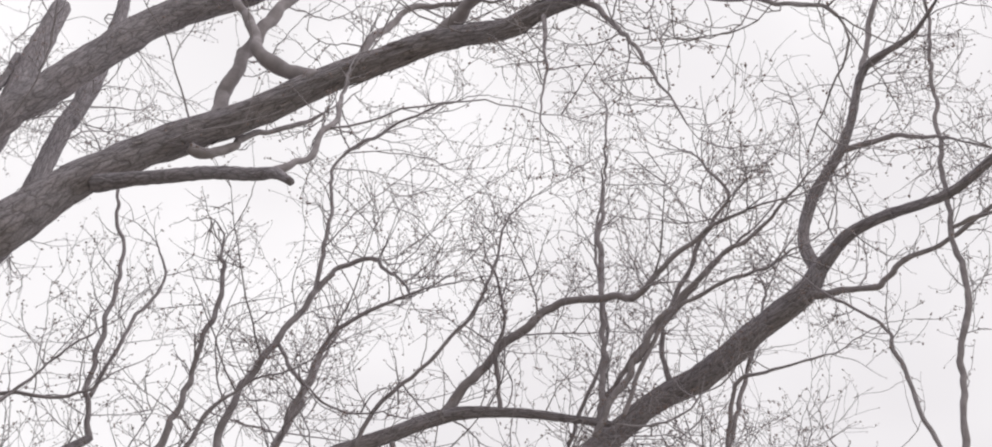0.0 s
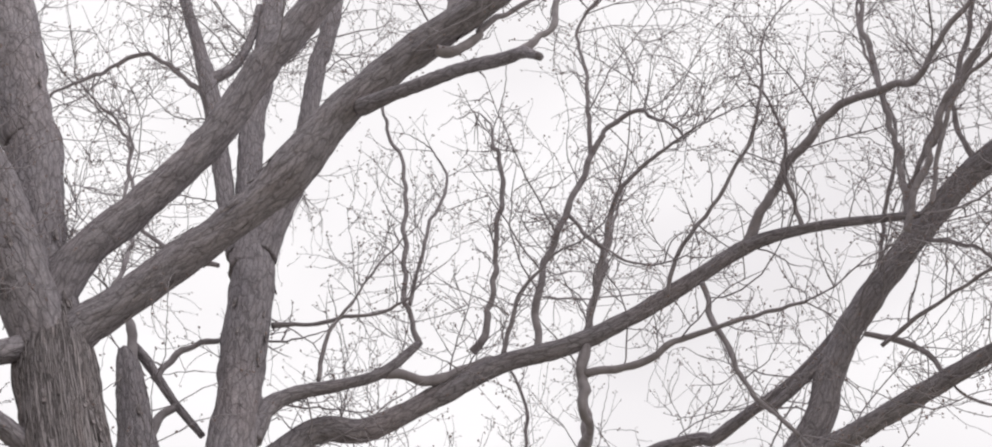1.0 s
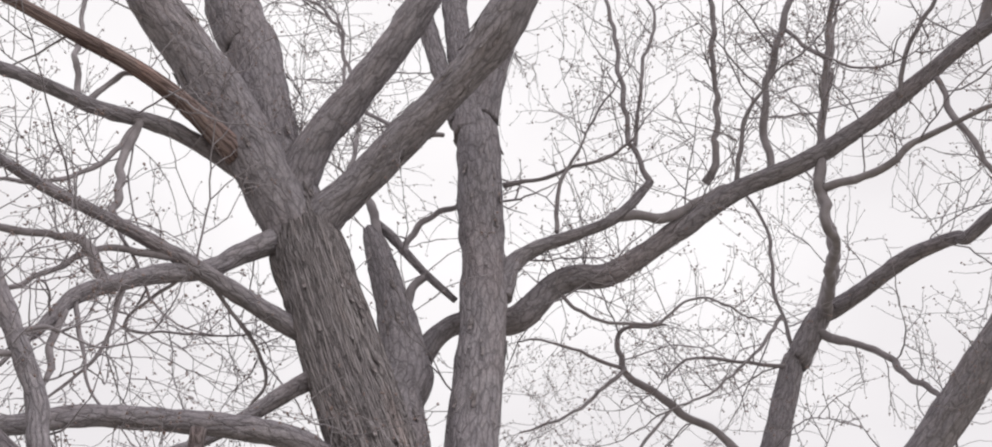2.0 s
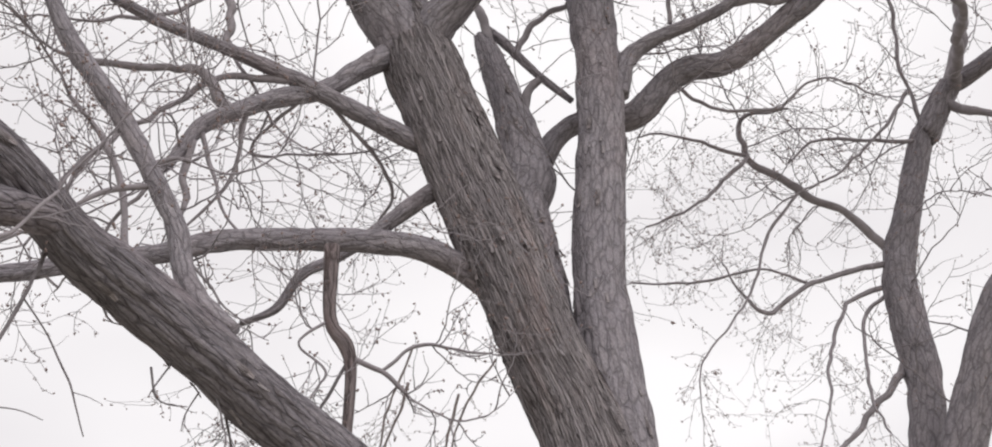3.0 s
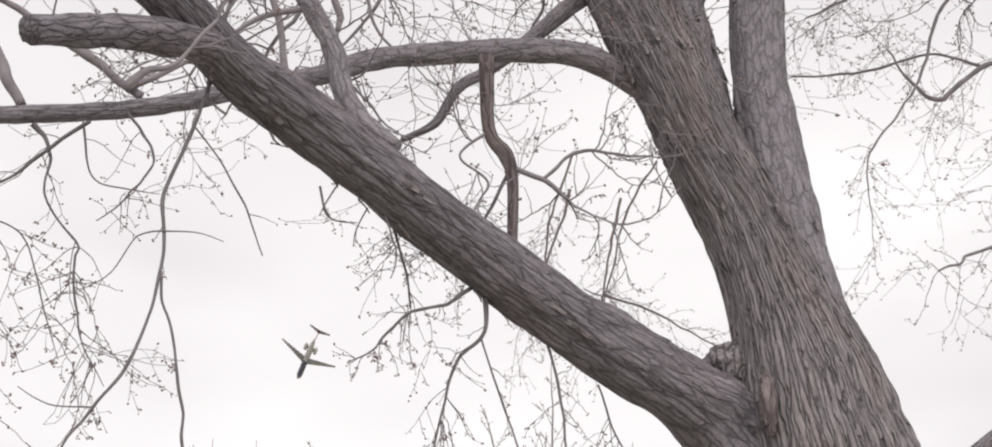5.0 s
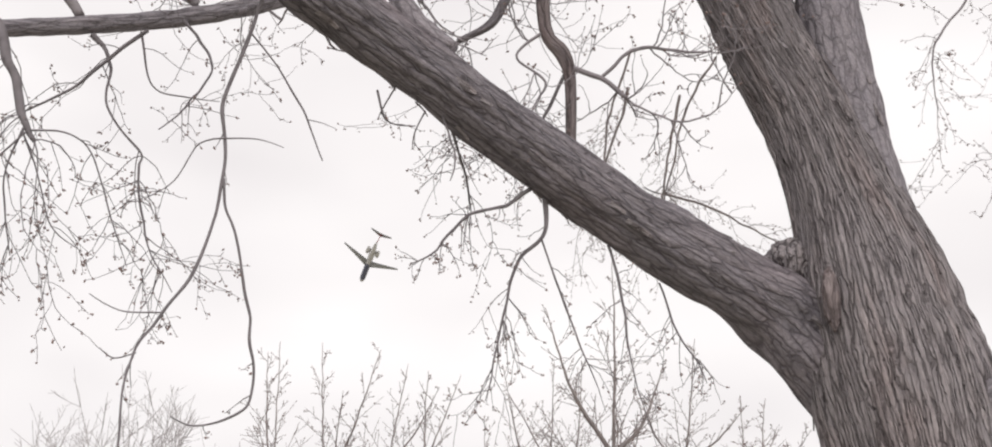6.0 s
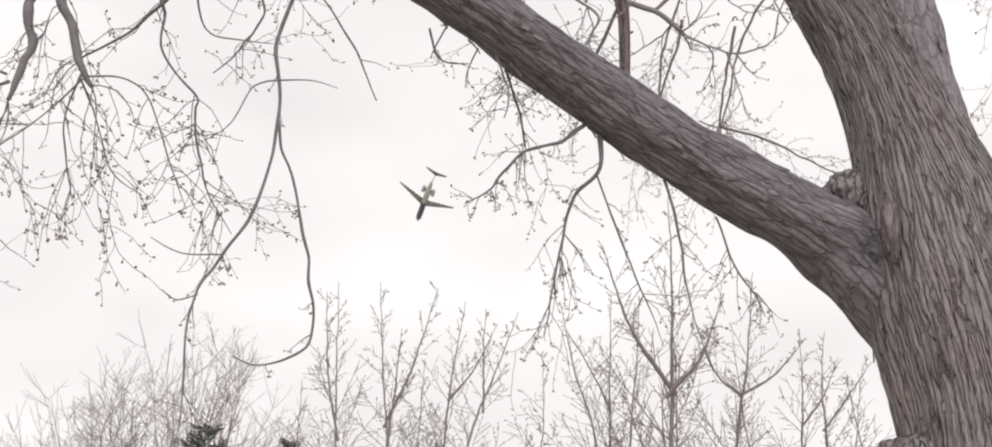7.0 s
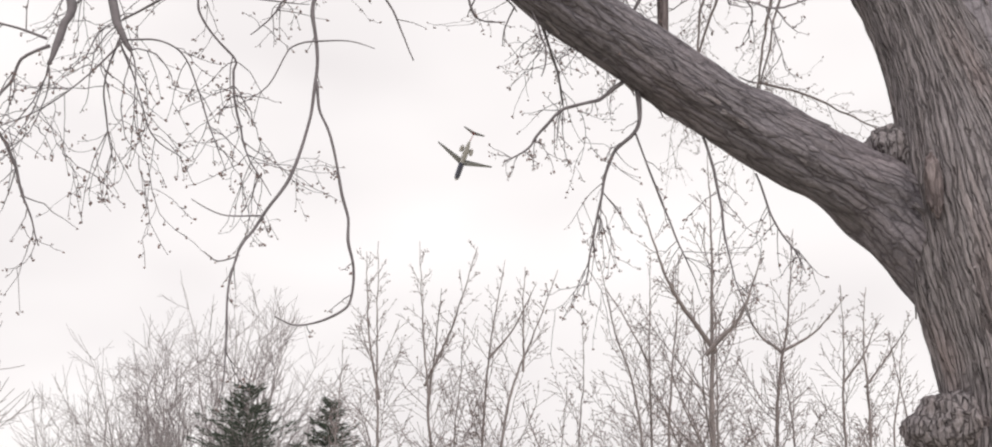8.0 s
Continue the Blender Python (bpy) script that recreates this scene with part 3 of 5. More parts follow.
limb(maple, "branch", [(-0.48, 7.12, 9.21, 0.031), (-0.61, 7.11, 9.75, 0.024), (-0.68, 7.11, 10.38, 0.017)], tw=2.25, L=0.68)
limb(maple, "branch", [(-0.01, 7.33, 9.40, 0.042), (-0.04, 7.33, 8.87, 0.035), (0.01, 7.33, 8.31, 0.032)], tw=1.13, L=0.54)
limb(maple, "branch", [(-0.03, 7.33, 9.31, 0.023), (-0.22, 7.33, 8.83, 0.020), (-0.49, 7.31, 8.52, 0.017), (-0.86, 7.28, 8.32, 0.015), (-1.02, 7.26, 8.28, 0.012)], tw=2.81, L=0.81)
limb(maple, "branch", [(-0.43, 7.15, 9.22, 0.026), (-0.20, 7.16, 9.71, 0.021), (0.11, 7.16, 9.64, 0.013)], tw=1.69, L=0.68)
limb(maple, "limb", [(1.51, 7.51, 7.81, 0.087), (1.19, 7.46, 7.91, 0.077), (0.78, 7.38, 8.02, 0.072), (0.44, 7.29, 8.09, 0.062), (-0.03, 7.14, 8.12, 0.052), (-0.58, 6.93, 8.11, 0.042), (-1.03, 6.71, 8.14, 0.035), (-1.53, 6.42, 8.14, 0.023)], bark=1, tw=1.69, L=0.94, tw2=0.92)
limb(maple, "branch", [(0.49, 7.30, 8.06, 0.033), (-0.06, 7.32, 7.97, 0.026), (-0.35, 7.31, 7.65, 0.021), (-0.69, 7.29, 7.25, 0.020), (-0.88, 7.27, 6.83, 0.013), (-1.08, 7.24, 6.29, 0.009)], tw=2.81, L=0.81)
limb(maple, "limb", [(1.32, 7.58, 8.80, 0.113), (0.98, 7.50, 8.43, 0.090), (0.74, 7.43, 8.13, 0.080), (0.32, 7.31, 7.83, 0.073), (-0.07, 7.16, 7.43, 0.063), (-0.20, 7.08, 7.14, 0.048), (-0.29, 6.99, 6.86, 0.032)], bark=1, tw=1.13, L=0.81, tw2=0.78)
limb(maple, "branch", [(-0.16, 7.10, 7.19, 0.040), (-0.16, 7.10, 6.92, 0.030), (-0.14, 7.10, 6.64, 0.019)], tw=2.81, L=0.54)
limb(maple, "branch", [(0.08, 7.22, 7.60, 0.051), (-0.13, 7.22, 7.90, 0.033), (-0.34, 7.21, 7.94, 0.031), (-0.86, 7.17, 7.84, 0.026), (-1.12, 7.13, 7.83, 0.014)], tw=2.25, L=0.81)
limb(maple, "branch", [(-0.10, 7.13, 7.31, 0.018), (0.12, 7.13, 6.70, 0.011), (0.35, 7.12, 6.42, 0.008)], tw=2.81, L=0.68)
limb(maple, "limb", [(2.04, 7.43, 6.51, 0.089), (1.74, 7.39, 6.69, 0.103), (1.37, 7.34, 6.75, 0.093), (0.83, 7.25, 6.64, 0.083), (0.19, 7.08, 6.42, 0.076), (-0.27, 6.91, 6.12, 0.069), (-0.66, 6.73, 5.87, 0.061), (-1.19, 6.44, 5.52, 0.056), (-1.57, 6.18, 5.29, 0.052), (-1.95, 5.86, 5.05, 0.047), (-2.29, 5.55, 4.84, 0.037)], bark=1, tw=0.28, L=0.68)
limb(maple, "limb", [(1.70, 7.47, 7.44, 0.080), (1.50, 7.54, 7.29, 0.070), (1.24, 7.64, 7.06, 0.056), (0.93, 7.73, 6.81, 0.046), (0.72, 7.79, 6.68, 0.041), (0.57, 7.84, 6.41, 0.032), (0.34, 7.89, 6.28, 0.020)], bark=1, tw=1.13, L=0.54)
limb(maple, "limb", [(0.84, 7.05, 6.46, 0.055), (0.87, 7.14, 5.96, 0.043), (0.98, 7.17, 5.80, 0.051), (1.03, 7.19, 5.63, 0.039), (1.04, 7.28, 5.22, 0.034), (1.04, 7.33, 4.99, 0.024)], red=2)
limb(maple, "branch", [(1.02, 7.18, 5.71, 0.020), (1.22, 7.15, 5.60, 0.018), (1.36, 7.12, 5.46, 0.012)], tw=3.37, L=0.54)
limb(maple, "branch", [(1.22, 7.15, 5.62, 0.012), (1.44, 7.11, 5.81, 0.012), (1.66, 7.06, 5.78, 0.010), (1.90, 7.00, 5.76, 0.006)], tw=7.87, L=0.61)
limb(maple, "branch", [(0.89, 7.14, 5.96, 0.012), (0.69, 7.16, 5.78, 0.008), (0.86, 7.15, 5.58, 0.008), (0.79, 7.15, 5.36, 0.006)], tw=7.87, L=0.54)
limb(maple, "limb", [(3.08, 6.98, 2.50, 0.20), (2.89, 7.00, 3.15, 0.27), (2.57, 7.06, 3.66, 0.300), (2.26, 7.07, 4.01, 0.272), (1.87, 6.96, 4.23, 0.225), (1.47, 6.83, 4.41, 0.212), (1.08, 6.68, 4.59, 0.203), (0.70, 6.50, 4.77, 0.189), (0.33, 6.29, 4.95, 0.183), (-0.03, 6.07, 5.11, 0.178), (-0.37, 5.83, 5.23, 0.165), (-0.64, 5.62, 5.32, 0.146), (-0.94, 5.32, 5.48, 0.130), (-1.23, 5.02, 5.54, 0.115), (-1.57, 4.64, 5.53, 0.089)], bark=2)
limb(maple, "limb", [(-0.64, 5.58, 5.36, 0.099), (-0.84, 5.39, 5.28, 0.100), (-1.01, 5.20, 5.17, 0.091), (-1.14, 5.04, 5.06, 0.085), (-1.38, 4.70, 4.80, 0.069)], bark=2)
limb(maple, "limb", [(0.21, 6.16, 5.17, 0.087), (0.02, 6.17, 5.37, 0.081), (-0.07, 6.17, 5.55, 0.065), (-0.15, 6.17, 5.84, 0.062), (-0.35, 6.17, 6.22, 0.062), (-0.58, 6.16, 6.60, 0.066), (-0.79, 6.14, 6.86, 0.066), (-0.97, 6.12, 7.12, 0.057), (-1.16, 6.09, 7.51, 0.042)], bark=1, tw=0.56, L=0.68)
limb(maple, "branch", [(-0.30, 6.17, 6.10, 0.019), (-0.57, 6.15, 6.00, 0.017), (-0.72, 6.14, 5.86, 0.011), (-0.84, 6.12, 5.71, 0.007)], tw=3.94, L=0.68)
limb(maple, "branch", [(-0.35, 6.17, 6.24, 0.021), (-0.23, 6.18, 6.31, 0.017), (-0.12, 6.18, 6.28, 0.011)], tw=2.81, L=0.54)
limb(maple, "branch", [(-1.05, 5.13, 4.82, 0.021), (-0.96, 5.14, 4.92, 0.017), (-0.84, 5.17, 5.00, 0.012), (-0.68, 5.19, 5.27, 0.008)], tw=2.81, L=0.68)
limb(maple, "branch", [(-0.42, 6.84, 6.03, 0.026), (-0.51, 6.84, 6.39, 0.023), (-0.67, 6.82, 6.84, 0.021), (-0.96, 6.79, 7.17, 0.013)], tw=1.69, L=0.68)
limb(maple, "limb", [(-1.74, 6.04, 5.24, 0.028), (-1.83, 6.01, 5.41, 0.032), (-1.91, 5.99, 5.55, 0.036), (-2.09, 5.93, 5.84, 0.030)], tw=1.13, L=0.68)
limb(maple, "limb", [(-1.21, 6.44, 5.59, 0.026), (-1.43, 6.39, 5.72, 0.028), (-1.67, 6.33, 5.86, 0.027), (-1.99, 6.24, 6.03, 0.019)], tw=1.13, L=0.68)
limb(maple, "branch", [(-1.29, 6.38, 5.59, 0.019), (-1.07, 6.42, 5.79, 0.015), (-0.87, 6.46, 5.94, 0.010)], tw=1.69, L=0.68)
limb(maple, "branch", [(-0.59, 5.87, 6.13, 0.0117), (-0.74, 5.77, 5.76, 0.0117), (-0.75, 5.65, 5.16, 0.0130), (-0.76, 5.63, 5.09, 0.0104), (-0.81, 5.56, 4.80, 0.0104), (-0.85, 5.47, 4.47, 0.0104), (-0.81, 5.40, 4.14, 0.0078), (-0.82, 5.32, 3.85, 0.0078), (-0.87, 5.21, 3.52, 0.0078), (-0.98, 5.11, 3.28, 0.0065), (-1.07, 5.00, 3.01, 0.0052), (-1.05, 4.89, 2.68, 0.0039)], tw=1.87, L=0.13, mode='droop')
limb(maple, "branch", [(-0.81, 5.36, 4.02, 0.0065), (-0.80, 5.35, 3.88, 0.0065), (-0.77, 5.35, 3.81, 0.0065), (-0.73, 5.34, 3.70, 0.0065), (-0.70, 5.33, 3.58, 0.0065), (-0.67, 5.32, 3.45, 0.0065), (-0.64, 5.32, 3.35, 0.0065), (-0.63, 5.31, 3.26, 0.0065), (-0.60, 5.30, 3.12, 0.0052), (-0.60, 5.30, 3.03, 0.0052), (-0.62, 5.29, 2.95, 0.0052), (-0.69, 5.28, 2.90, 0.0052), (-0.77, 5.27, 2.87, 0.0039), (-0.85, 5.27, 2.87, 0.0039), (-0.92, 5.26, 2.90, 0.0026)], tw=3.2, L=0.10, mode='droop')
limb(maple, "branch", [(-0.82, 5.42, 4.25, 0.004), (-0.94, 5.40, 4.21, 0.004), (-1.03, 5.38, 4.01, 0.003), (-1.15, 5.36, 3.91, 0.002)], tw=2.55, L=0.2, mode='droop')
limb(maple, "branch", [(-0.82, 5.42, 4.25, 0.004), (-0.69, 5.44, 4.26, 0.003), (-0.57, 5.45, 4.22, 0.002)], tw=3.4, L=0.12, mode='droop')
limb(maple, "branch", [(-0.79, 5.59, 4.93, 0.005), (-0.64, 5.61, 4.74, 0.005), (-0.50, 5.62, 4.52, 0.005), (-0.39, 5.63, 4.26, 0.003)], tw=1.7, L=0.3, mode='droop')
limb(maple, "branch", [(-0.97, 5.12, 3.30, 0.004), (-1.14, 5.08, 3.29, 0.003), (-1.26, 5.05, 3.35, 0.002)], tw=2.55, L=0.1, mode='droop')
limb(maple, "branch", [(-1.04, 5.03, 3.10, 0.003), (-1.12, 5.01, 3.07, 0.003), (-1.18, 5.00, 3.11, 0.002)], tw=2.55, L=0.1, mode='droop')
limb(maple, "branch", [(-2.11, 5.70, 4.96, 0.027), (-2.02, 5.48, 4.49, 0.022), (-2.01, 5.35, 4.26, 0.019), (-2.01, 5.22, 4.07, 0.010)], tw=2.29, L=0.5, mode='droop')
limb(maple, "branch", [(-2.01, 5.29, 4.16, 0.009), (-2.11, 5.25, 4.08, 0.007), (-2.14, 5.24, 3.96, 0.006), (-2.19, 5.22, 3.80, 0.005), (-2.12, 5.24, 3.61, 0.009), (-2.02, 5.29, 3.40, 0.005), (-1.95, 5.31, 3.23, 0.003)], tw=12.62, L=0.28, mode='droop')
limb(maple, "branch", [(-2.03, 5.30, 4.20, 0.007), (-2.15, 5.26, 4.23, 0.006), (-2.27, 5.20, 4.25, 0.006)], tw=9.18, L=0.5, mode='droop')
limb(maple, "branch", [(-2.06, 5.76, 5.02, 0.027), (-1.94, 5.63, 4.74, 0.025), (-1.82, 5.53, 4.52, 0.021), (-1.75, 5.44, 4.34, 0.019), (-1.65, 5.35, 4.18, 0.011)], tw=4.59, L=0.5, mode='droop')
limb(maple, "branch", [(-1.73, 5.39, 4.25, 0.006), (-1.77, 5.38, 4.05, 0.004), (-1.75, 5.38, 3.84, 0.004), (-1.70, 5.40, 3.63, 0.002)], tw=11.48, L=0.35, mode='droop')
limb(maple, "branch", [(-1.70, 5.39, 4.24, 0.005), (-1.55, 5.43, 4.25, 0.004), (-1.43, 5.46, 4.16, 0.004), (-1.33, 5.49, 3.91, 0.004), (-1.22, 5.51, 3.64, 0.002)], tw=11.48, L=0.3, mode='droop')
limb(maple, "branch", [(-1.71, 5.38, 4.23, 0.005), (-1.82, 5.35, 4.07, 0.004), (-2.00, 5.28, 3.85, 0.003), (-2.16, 5.22, 3.74, 0.002)], tw=13.77, L=0.45, mode='droop')
limb(maple, "branch", [(-1.73, 5.38, 4.23, 0.004), (-1.64, 5.41, 4.03, 0.004), (-1.56, 5.43, 3.80, 0.003), (-1.41, 5.47, 3.69, 0.002)], tw=10.33, L=0.3, mode='droop')
limb(maple, "branch", [(-1.67, 6.08, 5.15, 0.018), (-1.58, 6.05, 5.02, 0.010), (-1.49, 5.95, 4.66, 0.006), (-1.31, 5.88, 4.38, 0.006), (-1.30, 5.86, 4.31, 0.006), (-1.24, 5.76, 4.01, 0.006), (-1.14, 5.67, 3.73, 0.004), (-1.04, 5.60, 3.55, 0.002)], tw=13.77, L=0.35, mode='droop')
limb(maple, "branch", [(-1.38, 6.04, 5.17, 0.011), (-1.55, 6.00, 4.98, 0.010), (-1.74, 5.95, 4.73, 0.007), (-1.89, 5.90, 4.59, 0.005)], tw=8.03, L=0.4, mode='droop')
limb(maple, "branch", [(-1.46, 6.24, 5.28, 0.007), (-1.37, 6.26, 4.96, 0.005), (-1.17, 6.30, 4.91, 0.004), (-1.01, 6.33, 4.92, 0.002)], tw=5.74, L=0.3, mode='droop')
limb(maple, "branch", [(0.70, 6.56, 4.56, 0.012), (0.54, 6.44, 4.42, 0.010), (0.33, 6.30, 4.27, 0.008), (0.17, 6.13, 4.02, 0.006), (0.04, 6.00, 3.87, 0.003)], tw=19.51, L=0.19, mode='droop')
limb(maple, "branch", [(0.79, 6.61, 4.53, 0.018), (0.76, 6.57, 4.28, 0.011), (0.62, 6.53, 4.09, 0.010), (0.55, 6.48, 3.79, 0.007), (0.51, 6.43, 3.53, 0.005), (0.45, 6.38, 3.30, 0.002)], tw=18.36, L=0.3, mode='droop')
limb(maple, "branch", [(0.76, 6.56, 4.27, 0.006), (0.87, 6.55, 3.93, 0.006), (0.98, 6.53, 3.60, 0.005), (1.09, 6.52, 3.29, 0.002)], tw=9.18, L=0.25, mode='droop')
limb(maple, "branch", [(1.17, 6.78, 4.33, 0.009), (1.22, 6.69, 3.98, 0.008), (1.24, 6.59, 3.59, 0.005), (1.31, 6.47, 3.18, 0.002)], tw=9.18, L=0.25, mode='droop')
limb(maple, "branch", [(1.48, 6.90, 4.15, 0.007), (1.54, 6.77, 3.84, 0.006), (1.62, 6.65, 3.61, 0.005), (1.65, 6.60, 3.48, 0.002)], tw=16.07, L=0.25, mode='droop')
limb(maple, "branch", [(0.19, 6.25, 4.85, 0.006), (0.24, 5.96, 4.47, 0.005), (0.22, 5.80, 4.25, 0.003)], tw=5.74, L=0.3, mode='droop')
limb(maple, "branch", [(-0.06, 6.11, 4.94, 0.005), (-0.13, 6.11, 4.79, 0.004), (-0.15, 6.11, 4.73, 0.002)], tw=9.18, L=0.15, mode='droop')
limb(maple, "branch", [(0.10, 6.22, 4.85, 0.005), (0.05, 6.22, 4.72, 0.004), (0.04, 6.22, 4.62, 0.002)], tw=9.18, L=0.12, mode='droop')
limb(maple, "branch", [(2.11, 10.80, 7.58, 0.015), (1.97, 10.82, 7.06, 0.012), (1.81, 10.85, 6.63, 0.009), (1.71, 10.87, 6.32, 0.006)], tw=9.52, L=0.5, mode='droop', thin=1)
limb(maple, "branch", [(2.58, 10.69, 7.46, 0.015), (2.44, 10.73, 6.83, 0.012), (2.36, 10.74, 6.39, 0.009), (2.34, 10.75, 6.21, 0.006)], tw=9.52, L=0.5, mode='droop', thin=1)
limb(maple, "branch", [(2.39, 10.74, 6.45, 0.012), (2.76, 10.65, 6.29, 0.012), (3.06, 10.57, 6.10, 0.009), (3.40, 10.46, 5.85, 0.006)], tw=9.52, L=0.4, mode='droop', thin=1)
limb(maple, "branch", [(2.15, 10.79, 8.00, 0.012), (1.92, 10.83, 7.30, 0.012), (1.87, 10.84, 6.83, 0.012), (1.82, 10.85, 6.39, 0.009)], tw=8.16, L=0.5, mode='droop', thin=1)
limb(maple, "branch", [(2.93, 10.60, 7.84, 0.012), (2.63, 10.68, 7.30, 0.012), (2.45, 10.72, 6.64, 0.009), (2.33, 10.75, 6.21, 0.006)], tw=8.16, L=0.5, mode='droop', thin=1)
limb(maple, "limb", [(3.06, 6.74, 3.35, 0.130), (3.21, 6.63, 3.45, 0.086), (3.33, 6.54, 3.54, 0.074), (3.56, 6.35, 3.75, 0.059), (3.87, 6.07, 3.95, 0.044)], bark=1)
limb(second_maple, "trunk", [(5.81, 8.62, -0.15, 0.500), (5.81, 8.62, 0.45, 0.360), (5.81, 8.62, 1.20, 0.300), (5.81, 8.62, 2.00, 0.270), (5.81, 8.62, 4.38, 0.211), (5.90, 8.56, 4.94, 0.225), (5.97, 8.51, 5.33, 0.216)], bark=1)
limb(second_maple, "limb", [(6.00, 8.62, 5.27, 0.163), (6.02, 8.60, 6.02, 0.128), (6.15, 8.51, 6.75, 0.166), (6.15, 8.51, 7.50, 0.171), (6.16, 8.50, 8.02, 0.157), (6.31, 8.39, 8.60, 0.136), (6.54, 8.21, 9.40, 0.115), (6.60, 8.17, 9.48, 0.141), (6.83, 7.97, 9.96, 0.118)], bark=1, tw2=0.62)
limb(second_maple, "limb", [(6.83, 7.98, 9.92, 0.092), (6.93, 7.76, 10.32, 0.066), (6.93, 7.62, 10.81, 0.061), (6.87, 7.51, 11.44, 0.055), (6.91, 7.29, 12.22, 0.043), (7.01, 7.01, 12.91, 0.033), (7.09, 6.77, 13.56, 0.019)], tw=2.25, L=0.94, tw2=1.55)
limb(second_maple, "limb", [(6.85, 7.95, 9.95, 0.105), (7.04, 7.65, 10.01, 0.092), (7.33, 7.15, 10.17, 0.082), (7.57, 6.69, 10.13, 0.071), (7.62, 6.57, 10.06, 0.071), (7.80, 6.14, 10.21, 0.058), (7.98, 5.64, 10.36, 0.048), (8.13, 5.10, 10.66, 0.039)], bark=1, tw=1.69, L=1.08, tw2=1.55)
limb(second_maple, "limb", [(6.12, 8.53, 8.28, 0.049), (5.74, 8.56, 8.62, 0.040), (5.30, 8.60, 8.90, 0.040), (4.88, 8.62, 9.19, 0.034), (4.81, 8.49, 9.55, 0.022), (5.08, 8.14, 9.45, 0.012)], tw=5.1, L=0.7, mode='droop', tw2=1.34)
limb(second_maple, "branch", [(4.88, 8.61, 9.19, 0.024), (4.52, 8.56, 8.74, 0.018), (4.14, 8.51, 8.35, 0.014), (3.67, 8.44, 8.03, 0.008)], tw=7.65, L=0.7, mode='droop')
limb(second_maple, "branch", [(4.88, 8.61, 9.19, 0.021), (4.38, 8.54, 9.21, 0.015), (3.98, 8.47, 9.16, 0.012), (3.70, 8.42, 9.04, 0.009)], tw=6.8, L=0.6, mode='droop')
limb(second_maple, "branch", [(6.13, 8.53, 8.14, 0.033), (5.76, 8.58, 8.02, 0.027), (5.29, 8.63, 7.84, 0.023), (4.85, 8.64, 7.50, 0.020), (4.56, 8.61, 7.64, 0.011), (4.43, 8.52, 7.86, 0.008)], tw=5.1, L=0.7, mode='droop')
limb(second_maple, "branch", [(5.28, 8.63, 7.84, 0.015), (4.95, 8.82, 8.05, 0.012), (4.45, 9.09, 8.00, 0.012), (3.90, 9.33, 8.06, 0.009)], tw=5.1, L=0.6, mode='droop')
limb(second_maple, "branch", [(6.07, 8.57, 7.11, 0.041), (5.66, 8.50, 6.63, 0.031), (5.40, 8.45, 6.31, 0.024), (4.98, 8.39, 5.99, 0.016), (4.41, 8.30, 5.69, 0.008)], tw=4.25, L=0.6, mode='droop')
limb(second_maple, "branch", [(6.06, 8.57, 7.89, 0.027), (5.63, 8.59, 7.67, 0.020), (5.29, 8.45, 7.04, 0.017), (5.00, 8.21, 6.29, 0.010), (4.82, 8.07, 5.88, 0.008)], tw=5.95, L=0.5, mode='droop')
limb(second_maple, "branch", [(6.03, 8.60, 7.80, 0.021), (5.78, 8.59, 7.50, 0.017), (5.53, 8.36, 6.66, 0.014), (5.47, 8.13, 6.14, 0.008)], tw=5.1, L=0.4, mode='droop')
limb(second_maple, "branch", [(5.35, 8.59, 8.86, 0.015), (4.95, 8.60, 8.26, 0.015), (4.61, 8.51, 7.49, 0.011), (4.09, 8.45, 6.78, 0.008), (3.96, 8.30, 6.23, 0.005)], tw=4.25, L=0.5, mode='droop')
limb(second_maple, "branch", [(6.74, 8.05, 9.83, 0.052), (6.97, 7.61, 9.27, 0.035), (7.12, 7.24, 8.70, 0.030), (7.16, 6.98, 8.12, 0.020)], tw=2.25, L=0.81, tw2=0.92)
limb(second_maple, "limb", [(5.95, 8.53, 5.18, 0.194), (6.18, 8.12, 6.26, 0.187), (6.48, 7.64, 7.23, 0.191), (6.73, 7.31, 7.58, 0.187), (6.92, 7.02, 7.89, 0.178), (7.72, 5.59, 9.35, 0.150), (7.86, 5.21, 9.95, 0.142), (7.99, 4.85, 10.43, 0.135), (8.21, 4.22, 10.94, 0.129), (8.43, 3.43, 11.43, 0.125), (8.54, 2.93, 11.53, 0.138), (8.64, 2.23, 11.84, 0.136), (8.68, 1.68, 12.02, 0.127), (8.68, 1.42, 12.24, 0.101)], bark=1, tw=0.45, L=0.81, tw2=1.24)
limb(second_maple, "limb", [(8.68, 1.44, 12.19, 0.088), (8.59, 1.43, 12.67, 0.069), (8.52, 1.13, 13.15, 0.067), (8.44, 0.68, 13.45, 0.061), (8.37, 0.38, 13.78, 0.054), (8.26, 0.04, 14.27, 0.052), (8.20, -0.20, 14.32, 0.044), (8.08, -0.64, 14.15, 0.029), (7.93, -1.05, 14.24, 0.018)], tw=2.25, L=0.81, bark=1, tw2=1.55)
limb(second_maple, "branch", [(8.25, 0.00, 14.37, 0.033), (8.25, -0.23, 14.87, 0.034), (8.23, -0.57, 15.43, 0.032), (8.19, -0.97, 15.92, 0.020)], tw=2.25, L=0.81)
